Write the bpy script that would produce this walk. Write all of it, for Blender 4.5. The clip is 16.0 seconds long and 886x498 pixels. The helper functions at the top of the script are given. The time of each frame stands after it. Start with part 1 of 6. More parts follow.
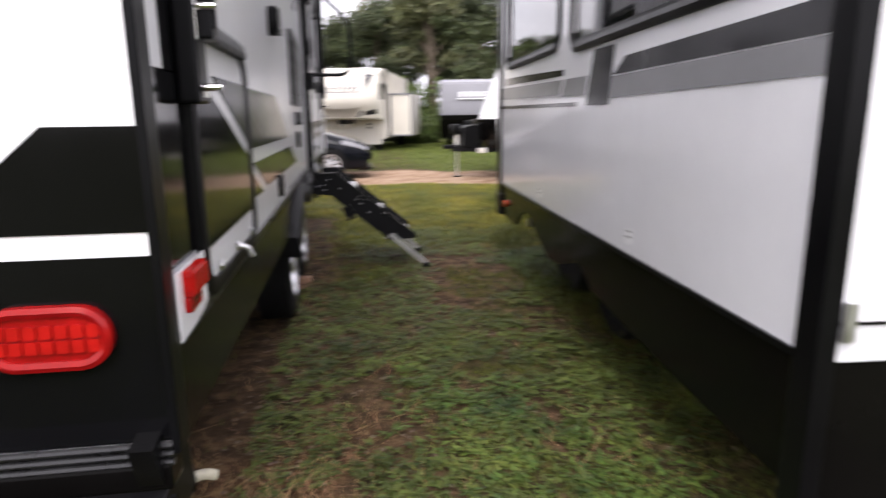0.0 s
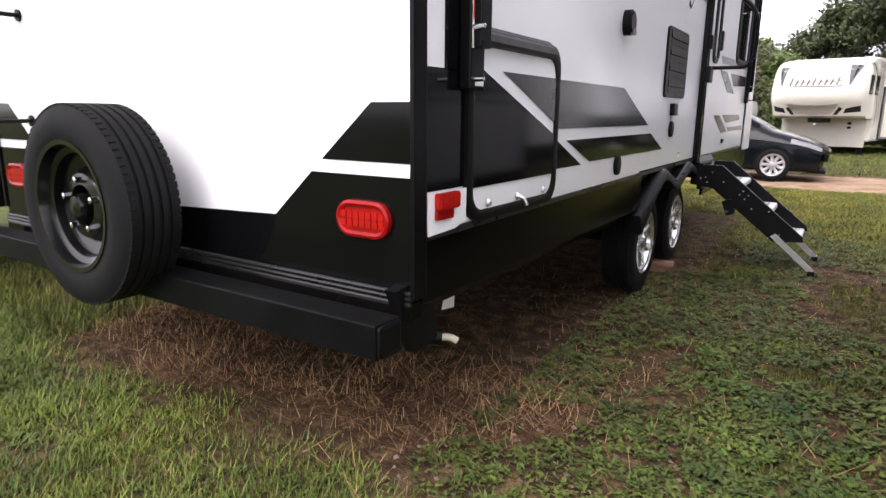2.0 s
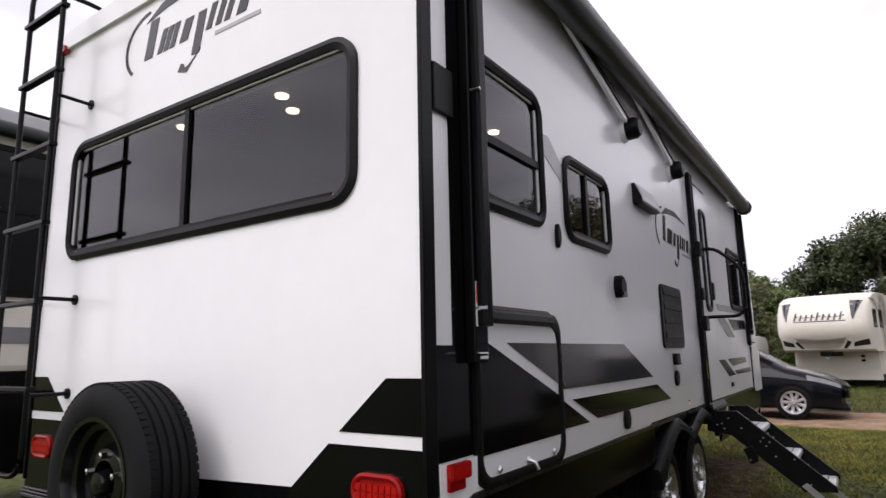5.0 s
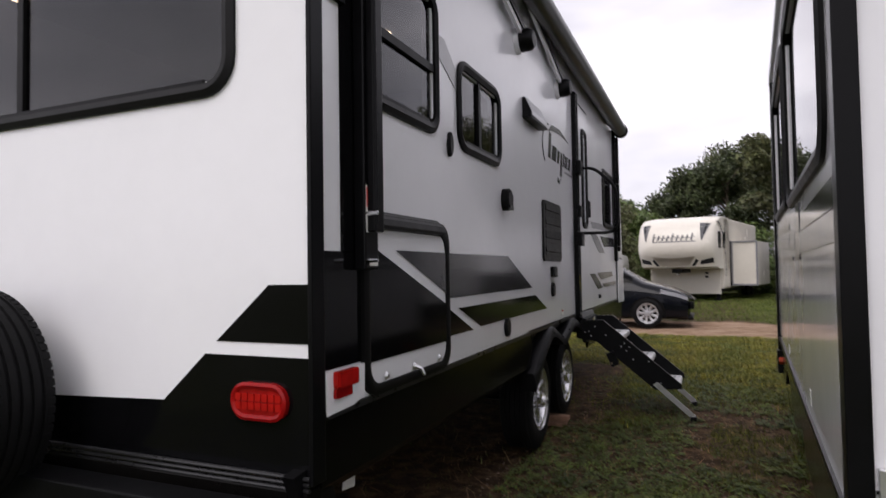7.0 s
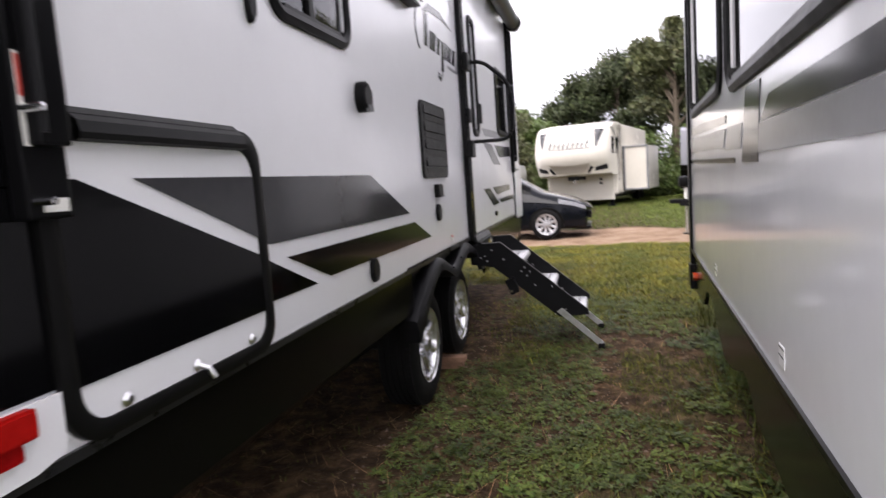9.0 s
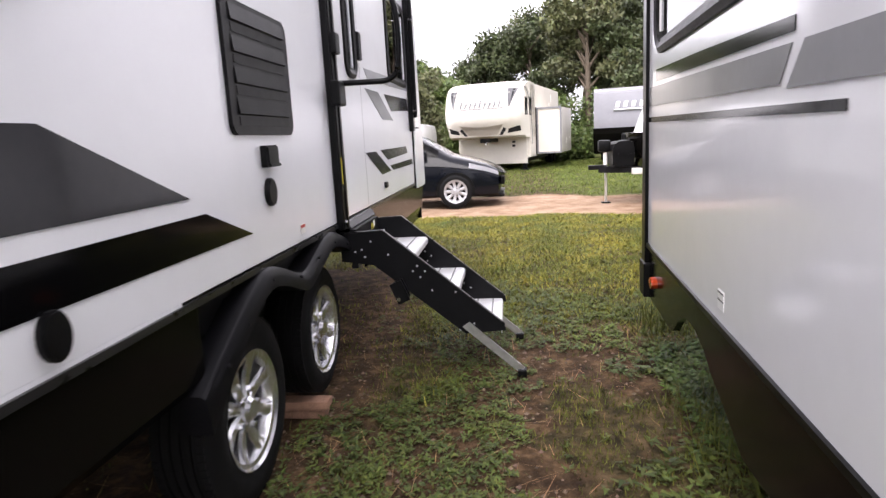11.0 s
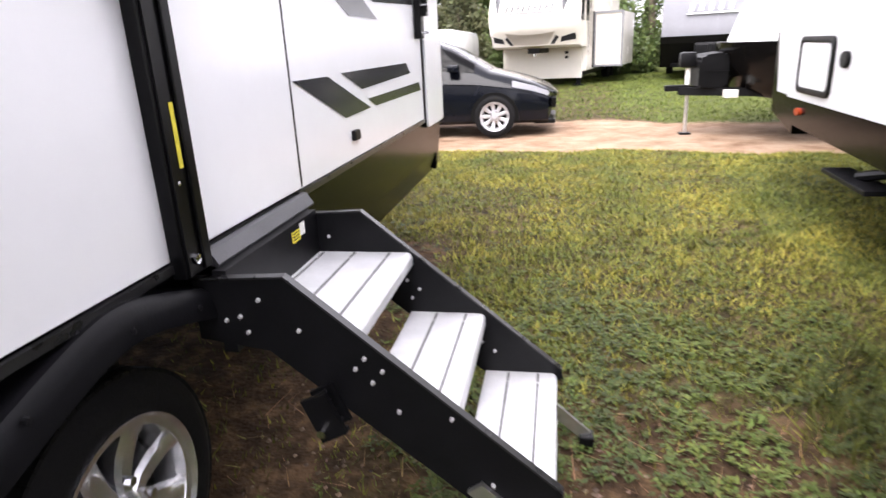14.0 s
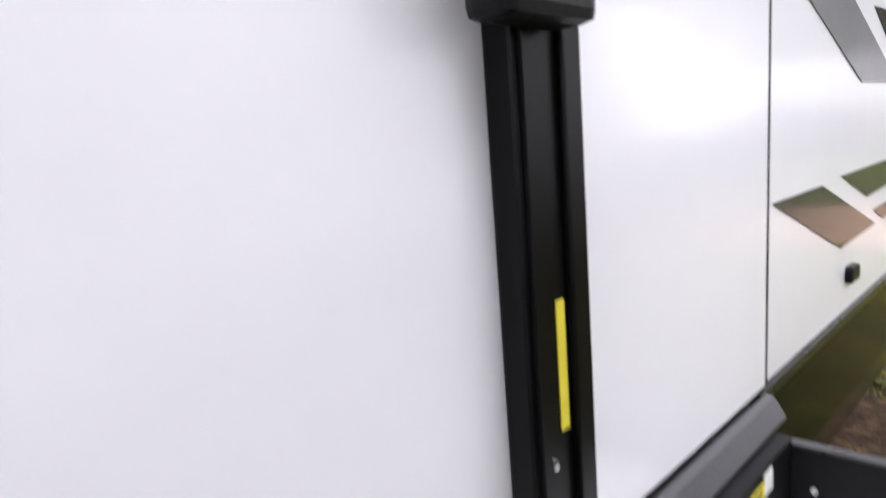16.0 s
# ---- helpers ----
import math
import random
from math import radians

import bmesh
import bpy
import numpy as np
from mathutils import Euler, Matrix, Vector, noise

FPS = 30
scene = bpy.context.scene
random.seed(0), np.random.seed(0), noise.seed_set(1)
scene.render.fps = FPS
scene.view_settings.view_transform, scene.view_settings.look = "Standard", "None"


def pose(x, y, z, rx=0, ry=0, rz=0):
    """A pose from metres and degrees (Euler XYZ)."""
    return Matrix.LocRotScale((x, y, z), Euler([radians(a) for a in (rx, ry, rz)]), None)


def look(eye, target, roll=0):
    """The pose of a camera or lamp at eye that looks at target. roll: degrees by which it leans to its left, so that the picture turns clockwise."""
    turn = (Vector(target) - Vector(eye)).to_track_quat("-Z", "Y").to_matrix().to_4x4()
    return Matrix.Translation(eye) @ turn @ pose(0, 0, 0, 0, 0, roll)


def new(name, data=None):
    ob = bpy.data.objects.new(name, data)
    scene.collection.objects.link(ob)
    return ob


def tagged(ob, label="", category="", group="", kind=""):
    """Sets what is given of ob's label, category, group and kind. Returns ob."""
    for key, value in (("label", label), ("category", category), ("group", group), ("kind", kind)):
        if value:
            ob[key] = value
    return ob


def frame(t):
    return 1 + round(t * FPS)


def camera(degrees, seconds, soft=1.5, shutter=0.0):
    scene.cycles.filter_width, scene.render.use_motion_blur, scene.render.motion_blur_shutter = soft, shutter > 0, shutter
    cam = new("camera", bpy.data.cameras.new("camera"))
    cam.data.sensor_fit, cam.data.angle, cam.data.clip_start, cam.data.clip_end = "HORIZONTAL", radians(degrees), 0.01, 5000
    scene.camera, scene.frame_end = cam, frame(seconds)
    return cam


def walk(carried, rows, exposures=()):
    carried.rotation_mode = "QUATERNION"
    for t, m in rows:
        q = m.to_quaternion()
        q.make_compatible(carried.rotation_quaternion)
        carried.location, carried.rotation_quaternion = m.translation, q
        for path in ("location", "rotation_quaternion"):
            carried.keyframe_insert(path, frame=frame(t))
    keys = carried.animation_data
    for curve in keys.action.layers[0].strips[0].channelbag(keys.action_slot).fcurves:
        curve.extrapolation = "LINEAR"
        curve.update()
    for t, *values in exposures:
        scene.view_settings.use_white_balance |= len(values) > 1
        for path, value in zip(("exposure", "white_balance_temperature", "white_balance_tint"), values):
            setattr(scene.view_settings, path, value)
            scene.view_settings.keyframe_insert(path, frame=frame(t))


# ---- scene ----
cam = camera(71.8, 16.0, soft=1.4, shutter=0.4)
PATH = [
    (0, (-0.083, 0.253, 1.219), (0.204, 2.187, 0.797), -0.6),
    (0.5, (0.094, 0.331, 1.232), (-0.359, 2.224, 0.773), -2.0),
    (1, (0.205, 0.214, 1.217), (-0.518, 2.045, 0.865), -2.5),
    (1.5, (0.38, -0.006, 1.19), (-0.563, 1.703, 0.755), -1.2),
    (2, (0.591, -0.097, 1.179), (-0.467, 1.545, 0.747), 0.5),
    (2.5, (0.73, -0.162, 1.154), (-0.38, 1.429, 0.669), 0.9),
    (3, (0.756, -0.203, 1.196), (-0.439, 1.388, 0.998), 0.4),
    (3.5, (0.757, -0.218, 1.243), (-0.448, 1.377, 1.317), -0.4),
    (4, (0.705, -0.218, 1.272), (-0.479, 1.376, 1.512), -0.9),
    (4.2, (0.696, -0.218, 1.274), (-0.492, 1.359, 1.591), -0.8),
    (6.3, (0.671, -0.187, 1.278), (-0.206, 1.589, 1.553), -0.8),
    (6.5, (0.656, -0.173, 1.262), (-0.204, 1.626, 1.417), -1.1),
    (7, (0.623, -0.153, 1.246), (-0.164, 1.684, 1.314), -0.9),
    (7.5, (0.576, -0.075, 1.223), (-0.054, 1.821, 1.135), -2.3),
    (8, (0.611, 0.175, 1.222), (0.046, 2.094, 1.196), -2.4),
    (8.5, (0.603, 0.421, 1.234), (0.006, 2.325, 1.104), -2.1),
    (9, (0.519, 0.736, 1.266), (0.022, 2.661, 1.05), -4.0),
    (9.2, (0.495, 0.838, 1.247), (0.122, 2.783, 0.969), -3.7),
    (11.3, (0.467, 2.331, 1.257), (0.273, 4.282, 0.863), -2.2),
    (11.5, (0.478, 2.475, 1.268), (0.306, 4.412, 0.802), -1.4),
    (12, (0.435, 2.805, 1.24), (0.296, 4.728, 0.71), -0.9),
    (12.5, (0.389, 3.086, 1.246), (0.362, 4.957, 0.542), -1.6),
    (13, (0.441, 3.413, 1.225), (0.405, 5.289, 0.535), -0.6),
    (13.5, (0.455, 3.711, 1.239), (0.249, 5.567, 0.52), -2.5),
    (14, (0.396, 4.004, 1.259), (0.034, 5.87, 0.638), -2.8),
    (14.5, (0.294, 4.254, 1.254), (-0.348, 6.028, 0.591), -5.7),
    (15, (0.193, 4.497, 1.285), (-0.855, 6.083, 0.665), -4.8),
    (15.5, (0.106, 4.595, 1.299), (-1.228, 5.965, 0.714), -6.0),
    (16, (-0.031, 4.681, 1.343), (-1.462, 6.034, 0.995), -4.7),
]
EXPOSURES = [(0, 1.7, 6500, 16), (1.5, 1.7, 6500, 16), (2.5, 1.95, 6500, 16), (3.5, 1.75, 6500, 16), (4.2, 1.33, 6500, 16), (6.3, 0.36, 6500, 16), (7, 0.58, 6500, 16), (8, 1.1, 6500, 16), (9, 1.65, 6500, 16), (11.3, 2.25, 6500, 17), (12.5, 2.66, 6500, 17), (14, 2.51, 6450, 16), (16, 2.45, 6400, 14)]
walk(cam, [(t, look(eye, target, roll)) for t, eye, target, roll in PATH], EXPOSURES)

# ---- world, sun and exposure ----
SKY = 0.10
world = bpy.data.worlds.new("overcast_sky")
scene.world = world
world.use_nodes = True
wt = world.node_tree
wt.nodes.clear()


def wnode(kind, **values):
    n = wt.nodes.new(kind)
    for k, v in values.items():
        n.inputs[k].default_value = v
    return n


sky = wt.nodes.new("ShaderNodeTexSky")
sky.sky_type, sky.sun_disc = "NISHITA", False
sky.sun_elevation, sky.sun_rotation = radians(52), radians(195)
w_out, w_bg = wt.nodes.new("ShaderNodeOutputWorld"), wt.nodes.new("ShaderNodeBackground")
w_co = wt.nodes.new("ShaderNodeTexCoord")
w_map = wnode("ShaderNodeMapping", Scale=(1.0, 1.0, 2.6))
w_noise = wnode("ShaderNodeTexNoise", Scale=2.2, Detail=4.5, Roughness=0.5)
w_ramp = wt.nodes.new("ShaderNodeValToRGB")
w_ramp.color_ramp.elements[0].position, w_ramp.color_ramp.elements[0].color = 0.37, (4.7, 4.7, 5.1, 1)
w_ramp.color_ramp.elements[1].position, w_ramp.color_ramp.elements[1].color = 0.66, (9.2, 9.0, 9.3, 1)
w_mix = wt.nodes.new("ShaderNodeMixRGB")
w_mix.inputs[0].default_value = 0.93
wt.links.new(w_co.outputs["Generated"], w_map.inputs["Vector"])
wt.links.new(w_map.outputs["Vector"], w_noise.inputs["Vector"])
wt.links.new(w_noise.outputs["Fac"], w_ramp.inputs["Fac"])
wt.links.new(sky.outputs["Color"], w_mix.inputs[1])
wt.links.new(w_ramp.outputs["Color"], w_mix.inputs[2])
wt.links.new(w_mix.outputs["Color"], w_bg.inputs["Color"])
w_bg.inputs["Strength"].default_value = SKY
wt.links.new(w_bg.outputs["Background"], w_out.inputs["Surface"])

sun_data = bpy.data.lights.new("sun", "SUN")
sun_data.energy, sun_data.angle, sun_data.color = 1.0, radians(40), (1.0, 0.97, 0.93)
sun = new("sun", sun_data)
sun.matrix_world = look((0, 0, 20), (2.6, 9.7, 20 - 12.8))


# ---- materials ----
def mat(name, color, rough=0.5, metal=0.0, var=0.12, scale=6.0, bump=0.0, bump_scale=60.0, coat=0.0, second=None, spec=0.5, island=False, emission=0.0, emit_color=None):
    """A surface with colour variation at two scales and fine relief."""
    m = bpy.data.materials.new(name)
    m.use_nodes = True
    nt = m.node_tree
    b = nt.nodes["Principled BSDF"]
    b.inputs["Metallic"].default_value = metal
    b.inputs["Coat Weight"].default_value = coat
    b.inputs["Coat Roughness"].default_value = 0.06
    b.inputs["Specular IOR Level"].default_value = spec
    co = nt.nodes.new("ShaderNodeTexCoord")
    n1, n2 = nt.nodes.new("ShaderNodeTexNoise"), nt.nodes.new("ShaderNodeTexNoise")
    n1.inputs["Scale"].default_value, n1.inputs["Detail"].default_value = scale, 5.0
    n2.inputs["Scale"].default_value, n2.inputs["Detail"].default_value = scale * 9.0, 4.0
    for n in (n1, n2):
        nt.links.new(co.outputs["Object"], n.inputs["Vector"])
    add = nt.nodes.new("ShaderNodeMath")
    add.operation = "MULTIPLY_ADD"
    add.inputs[1].default_value = 0.45
    nt.links.new(n2.outputs["Fac"], add.inputs[0])
    nt.links.new(n1.outputs["Fac"], add.inputs[2])
    ramp = nt.nodes.new("ShaderNodeValToRGB")
    lo = second or [c * (1 - var) for c in color]
    hi = [min(1.0, c * (1 + var)) for c in color]
    ramp.color_ramp.elements[0].position, ramp.color_ramp.elements[0].color = 0.50, (*lo, 1)
    ramp.color_ramp.elements[1].position, ramp.color_ramp.elements[1].color = 0.95, (*hi, 1)
    nt.links.new(add.outputs[0], ramp.inputs["Fac"])
    tone = ramp.outputs["Color"]
    if island:
        geo, hue = nt.nodes.new("ShaderNodeNewGeometry"), nt.nodes.new("ShaderNodeHueSaturation")
        mr = nt.nodes.new("ShaderNodeMapRange")
        mr.inputs["To Min"].default_value, mr.inputs["To Max"].default_value = 0.55, 1.45
        nt.links.new(geo.outputs["Random Per Island"], mr.inputs["Value"])
        nt.links.new(mr.outputs["Result"], hue.inputs["Value"])
        mul, frac, mh = nt.nodes.new("ShaderNodeMath"), nt.nodes.new("ShaderNodeMath"), nt.nodes.new("ShaderNodeMapRange")
        mul.operation, frac.operation = "MULTIPLY", "FRACT"
        mul.inputs[1].default_value = 37.7
        mh.inputs["To Min"].default_value, mh.inputs["To Max"].default_value = 0.475, 0.52
        nt.links.new(geo.outputs["Random Per Island"], mul.inputs[0])
        nt.links.new(mul.outputs[0], frac.inputs[0])
        nt.links.new(frac.outputs[0], mh.inputs["Value"])
        nt.links.new(mh.outputs["Result"], hue.inputs["Hue"])
        nt.links.new(tone, hue.inputs["Color"])
        tone = hue.outputs["Color"]
    nt.links.new(tone, b.inputs["Base Color"])
    rr = nt.nodes.new("ShaderNodeMapRange")
    rr.inputs["To Min"].default_value, rr.inputs["To Max"].default_value = max(0.02, rough * 0.8), min(1.0, rough * 1.25)
    nt.links.new(n1.outputs["Fac"], rr.inputs["Value"])
    nt.links.new(rr.outputs["Result"], b.inputs["Roughness"])
    if bump:
        nb, bp = nt.nodes.new("ShaderNodeTexNoise"), nt.nodes.new("ShaderNodeBump")
        nb.inputs["Scale"].default_value, nb.inputs["Detail"].default_value = bump_scale, 4.0
        bp.inputs["Strength"].default_value, bp.inputs["Distance"].default_value = bump, 0.01
        nt.links.new(co.outputs["Object"], nb.inputs["Vector"])
        nt.links.new(nb.outputs["Fac"], bp.inputs["Height"])
        nt.links.new(bp.outputs["Normal"], b.inputs["Normal"])
    if emission:
        b.inputs["Emission Color"].default_value = (*(emit_color or color), 1)
        b.inputs["Emission Strength"].default_value = emission
    return m


def glass(name, color, rough=0.0):
    m = bpy.data.materials.new(name)
    m.use_nodes = True
    b = m.node_tree.nodes["Principled BSDF"]
    b.inputs["Base Color"].default_value = (*color, 1)
    b.inputs["Transmission Weight"].default_value = 1.0
    b.inputs["Roughness"].default_value = rough
    b.inputs["IOR"].default_value = 1.5
    return m


GELCOAT = mat("white_fibreglass", (0.85, 0.85, 0.865), 0.22, var=0.02, scale=1.5, bump=0.015, bump_scale=6, coat=0.25)
GELCOAT_B = mat("grey_white_fibreglass", (0.76, 0.76, 0.785), 0.15, var=0.03, scale=1.5, bump=0.05, bump_scale=3.2, coat=0.4)
CREAM = mat("cream_fibreglass", (0.72, 0.68, 0.60), 0.25, var=0.04, scale=1.2)
TAN = mat("tan_fibreglass", (0.55, 0.50, 0.42), 0.25, var=0.05, scale=1.2)
DECAL_BLACK = mat("black_vinyl", (0.003, 0.003, 0.0035), 0.10, var=0.2, scale=4, spec=0.2)
DECAL_GREY = mat("charcoal_vinyl", (0.040, 0.040, 0.043), 0.12, var=0.1, scale=4, spec=0.3)
DECAL_MID = mat("mid_grey_vinyl", (0.22, 0.22, 0.23), 0.18, var=0.06, scale=4)
DECAL_LIGHT = mat("light_grey_vinyl", (0.42, 0.42, 0.43), 0.2, var=0.06, scale=4)
SKIRT = mat("black_skirt_metal", (0.004, 0.0037, 0.0035), 0.15, var=0.15, scale=3, bump=0.02, bump_scale=5, spec=0.08)
TRIM = mat("black_trim", (0.003, 0.003, 0.0035), 0.30, var=0.2, scale=8, spec=0.14)
PLASTIC = mat("black_plastic", (0.004, 0.004, 0.0045), 0.40, var=0.25, scale=10, bump=0.06, bump_scale=160, spec=0.16)
STEEL_BLACK = mat("black_powder_coated_steel", (0.005, 0.005, 0.006), 0.42, spec=0.16, var=0.25, scale=12, bump=0.08, bump_scale=180)
RUBBER = mat("tyre_rubber", (0.007, 0.007, 0.0075), 0.72, spec=0.14, var=0.3, scale=14, bump=0.15, bump_scale=120)
GASKET = mat("black_rubber_seal", (0.004, 0.004, 0.004), 0.42, spec=0.15, var=0.2, scale=20)
ALLOY = mat("machined_alloy", (0.80, 0.80, 0.82), 0.22, metal=0.9, var=0.12, scale=20)
ALU = mat("brushed_aluminium", (0.70, 0.70, 0.71), 0.35, metal=1.0, var=0.12, scale=25, bump=0.05, bump_scale=300)
TREAD = mat("white_tread_plate", (0.74, 0.74, 0.76), 0.4, metal=0.35, var=0.08, scale=14, bump=0.2, bump_scale=260)
GREY_PAD = mat("grey_grip_strip", (0.17, 0.17, 0.175), 0.8, var=0.2, scale=40, bump=0.3, bump_scale=300)
CHROME = mat("chrome", (0.75, 0.75, 0.77), 0.12, metal=1.0, var=0.05, scale=20)
RED = mat("red_lens", (0.36, 0.008, 0.006), 0.2, var=0.15, scale=30, spec=0.25)
RED_DARK = mat("deep_red_lens", (0.27, 0.005, 0.005), 0.2, var=0.2, scale=30, spec=0.25)
ORANGE = mat("amber_lens", (0.36, 0.040, 0.008), 0.2, var=0.2, scale=30, spec=0.3)
YELLOW = mat("yellow_label", (0.70, 0.60, 0.05), 0.5, var=0.1, scale=30)
LABEL = mat("white_label", (0.75, 0.74, 0.70), 0.5, var=0.08, scale=30)
LABEL_RED = mat("red_print", (0.55, 0.06, 0.04), 0.5, var=0.08, scale=30)
BRASS = mat("weathered_cap", (0.46, 0.43, 0.33), 0.45, var=0.2, scale=30)
WOOD = mat("weathered_board", (0.30, 0.17, 0.11), 0.8, var=0.3, scale=12, bump=0.4, bump_scale=60)
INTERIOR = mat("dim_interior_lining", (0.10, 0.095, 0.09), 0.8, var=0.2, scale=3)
LAMP = mat("lit_ceiling_lamp", (1.0, 0.82, 0.55), 0.4, emission=14.0, emit_color=(1.0, 0.74, 0.42))
BAR = mat("dull_grey_metal_bar", (0.075, 0.075, 0.08), 0.42, metal=0.4, var=0.15, scale=12, bump=0.05, bump_scale=200)
RIM_BLACK = mat("gloss_black_wheel_paint", (0.004, 0.004, 0.0045), 0.16, var=0.15, scale=10, spec=0.5)
FLARE = mat("satin_black_flare_plastic", (0.005, 0.005, 0.006), 0.38, var=0.3, scale=5, bump=0.05, bump_scale=140, spec=0.10)
MOULD = mat("satin_black_moulding", (0.016, 0.016, 0.017), 0.28, var=0.2, scale=15, spec=0.45)
BUMPER = mat("painted_steel_bumper", (0.004, 0.004, 0.0045), 0.40, var=0.4, scale=6, bump=0.05, bump_scale=90, spec=0.10)
ZINC = mat("zinc_plated_bolt", (0.62, 0.62, 0.64), 0.4, metal=0.35, var=0.1, scale=30)
ROOF = mat("white_roof_membrane", (0.62, 0.62, 0.62), 0.6, var=0.08, scale=2)
AWNING = mat("dark_green_black_vinyl", (0.004, 0.008, 0.006), 0.34, var=0.3, scale=6)
CAR_PAINT = mat("black_car_paint", (0.004, 0.005, 0.008), 0.14, var=0.1, scale=3, spec=0.22)
BARK = mat("bark", (0.11, 0.085, 0.06), 0.9, var=0.35, scale=5, bump=0.6, bump_scale=14)
LEAF = mat("oak_leaves", (0.050, 0.066, 0.022), 0.6, var=0.45, scale=0.6, island=True)
LEAF_LIGHT = mat("light_leaves", (0.085, 0.125, 0.030), 0.55, var=0.35, scale=0.6, island=True)
LEAF_PALE = mat("pale_leaves", (0.090, 0.098, 0.038), 0.6, var=0.4, scale=0.6, island=True)
# Sunlight is put into GRASS_FAR's brighter tone, lane shade into GRASS's darker one.
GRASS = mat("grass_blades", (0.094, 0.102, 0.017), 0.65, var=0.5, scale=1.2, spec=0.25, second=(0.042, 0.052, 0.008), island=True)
GRASS_FAR = mat("sunlit_tone_grass_blades", (0.240, 0.215, 0.036), 0.65, var=0.35, scale=1.6, spec=0.25, second=(0.082, 0.112, 0.020), island=True)
WEED = mat("broad_weed_leaves", (0.074, 0.096, 0.018), 0.6, var=0.4, scale=2.5, spec=0.3, second=(0.034, 0.050, 0.010), island=True)
WEED_FRESH = mat("fresh_weed_leaves", (0.064, 0.098, 0.016), 0.6, var=0.4, scale=2.5, spec=0.3, second=(0.024, 0.048, 0.010), island=True)
GRASS_LUSH = mat("lush_lawn_blades", (0.115, 0.145, 0.026), 0.65, var=0.4, scale=1.6, spec=0.25, second=(0.045, 0.068, 0.013), island=True)
WHEEL_SILVER = mat("silver_painted_wheel", (0.44, 0.44, 0.46), 0.35, metal=0.3, var=0.06, scale=20)
STRAW = mat("dead_straw", (0.29, 0.180, 0.085), 0.8, var=0.35, scale=3, island=True)
TINT = glass("tinted_glass", (0.10, 0.10, 0.115))
CLEAR = glass("car_glass", (0.35, 0.38, 0.40))


# ---- mesh helpers ----
def put(axis, a, u, v):
    return {"x": (a, u, v), "y": (u, a, v), "z": (u, v, a)}[axis]


def part(name, bm, material, parent=None, label="", smooth=False):
    """Links a bmesh as one mesh object under a thing or a part."""
    bmesh.ops.recalc_face_normals(bm, faces=bm.faces)
    me = bpy.data.meshes.new(name)
    bm.to_mesh(me)
    bm.free()
    for m in (material if isinstance(material, (list, tuple)) else (material,)):
        me.materials.append(m)
    if smooth:
        me.shade_smooth()
        me.set_sharp_from_angle(angle=radians(38))
    ob = new(name, me)
    if parent is not None:
        ob.parent = parent
    if label:
        ob["label"] = label
    return ob


def thing(name, m=Matrix(), **tags):
    ob = new(name)
    ob.empty_display_size = 0.2
    ob.matrix_world = m
    return tagged(ob, **tags)


def box(bm, x0, x1, y0, y1, z0, z1, bevel=0.0):
    g = bmesh.ops.create_cube(bm, size=1.0)
    for v in g["verts"]:
        v.co = Vector((x0 + (v.co.x + 0.5) * (x1 - x0), y0 + (v.co.y + 0.5) * (y1 - y0), z0 + (v.co.z + 0.5) * (z1 - z0)))
    if bevel:
        es = list({e for v in g["verts"] for e in v.link_edges})
        bmesh.ops.bevel(bm, geom=es, offset=bevel, segments=2, affect="EDGES", profile=0.6)
    return bm


def boxed(*args, **kw):
    return box(bmesh.new(), *args, **kw)


def prism(pts, axis, a0, a1, bm=None, bevel=0.0):
    """A polygon pushed out along an axis."""
    bm = bm or bmesh.new()
    lo, hi = [bm.verts.new(put(axis, a0, u, v)) for u, v in pts], [bm.verts.new(put(axis, a1, u, v)) for u, v in pts]
    n = len(pts)
    bm.faces.new(lo)
    bm.faces.new(hi[::-1])
    for i in range(n):
        bm.faces.new((lo[i], lo[(i + 1) % n], hi[(i + 1) % n], hi[i]))
    if bevel:
        bmesh.ops.bevel(bm, geom=list({e for v in hi for e in v.link_edges}), offset=bevel, segments=2, affect="EDGES")
    return bm


def rrect(u0, u1, v0, v1, r, n=6):
    pts = []
    for cu, cv, a0 in ((u1 - r, v1 - r, 0), (u0 + r, v1 - r, 90), (u0 + r, v0 + r, 180), (u1 - r, v0 + r, 270)):
        for i in range(n + 1):
            a = radians(a0 + 90 * i / n)
            pts.append((cu + r * math.cos(a), cv + r * math.sin(a)))
    return pts


def ellipse(cu, cv, ru, rv, n=24):
    return [(cu + ru * math.cos(math.tau * i / n), cv + rv * math.sin(math.tau * i / n)) for i in range(n)]


def ring(outer, inner, axis, a0, a1, bm=None, swell=0.0):
    """A closed frame between two outlines of as many points; swell rounds its outer face."""
    bm = bm or bmesh.new()
    n = len(outer)
    mid = [((o[0] + i[0]) / 2, (o[1] + i[1]) / 2) for o, i in zip(outer, inner)]
    loops = [(outer, a0), (outer, a1), (mid, a1 + swell), (inner, a1), (inner, a0)]
    vs = [[bm.verts.new(put(axis, a, u, v)) for u, v in pts] for pts, a in loops]
    for k in range(5):
        p, q = vs[k], vs[(k + 1) % 5]
        for i in range(n):
            bm.faces.new((p[i], p[(i + 1) % n], q[(i + 1) % n], q[i]))
    return bm


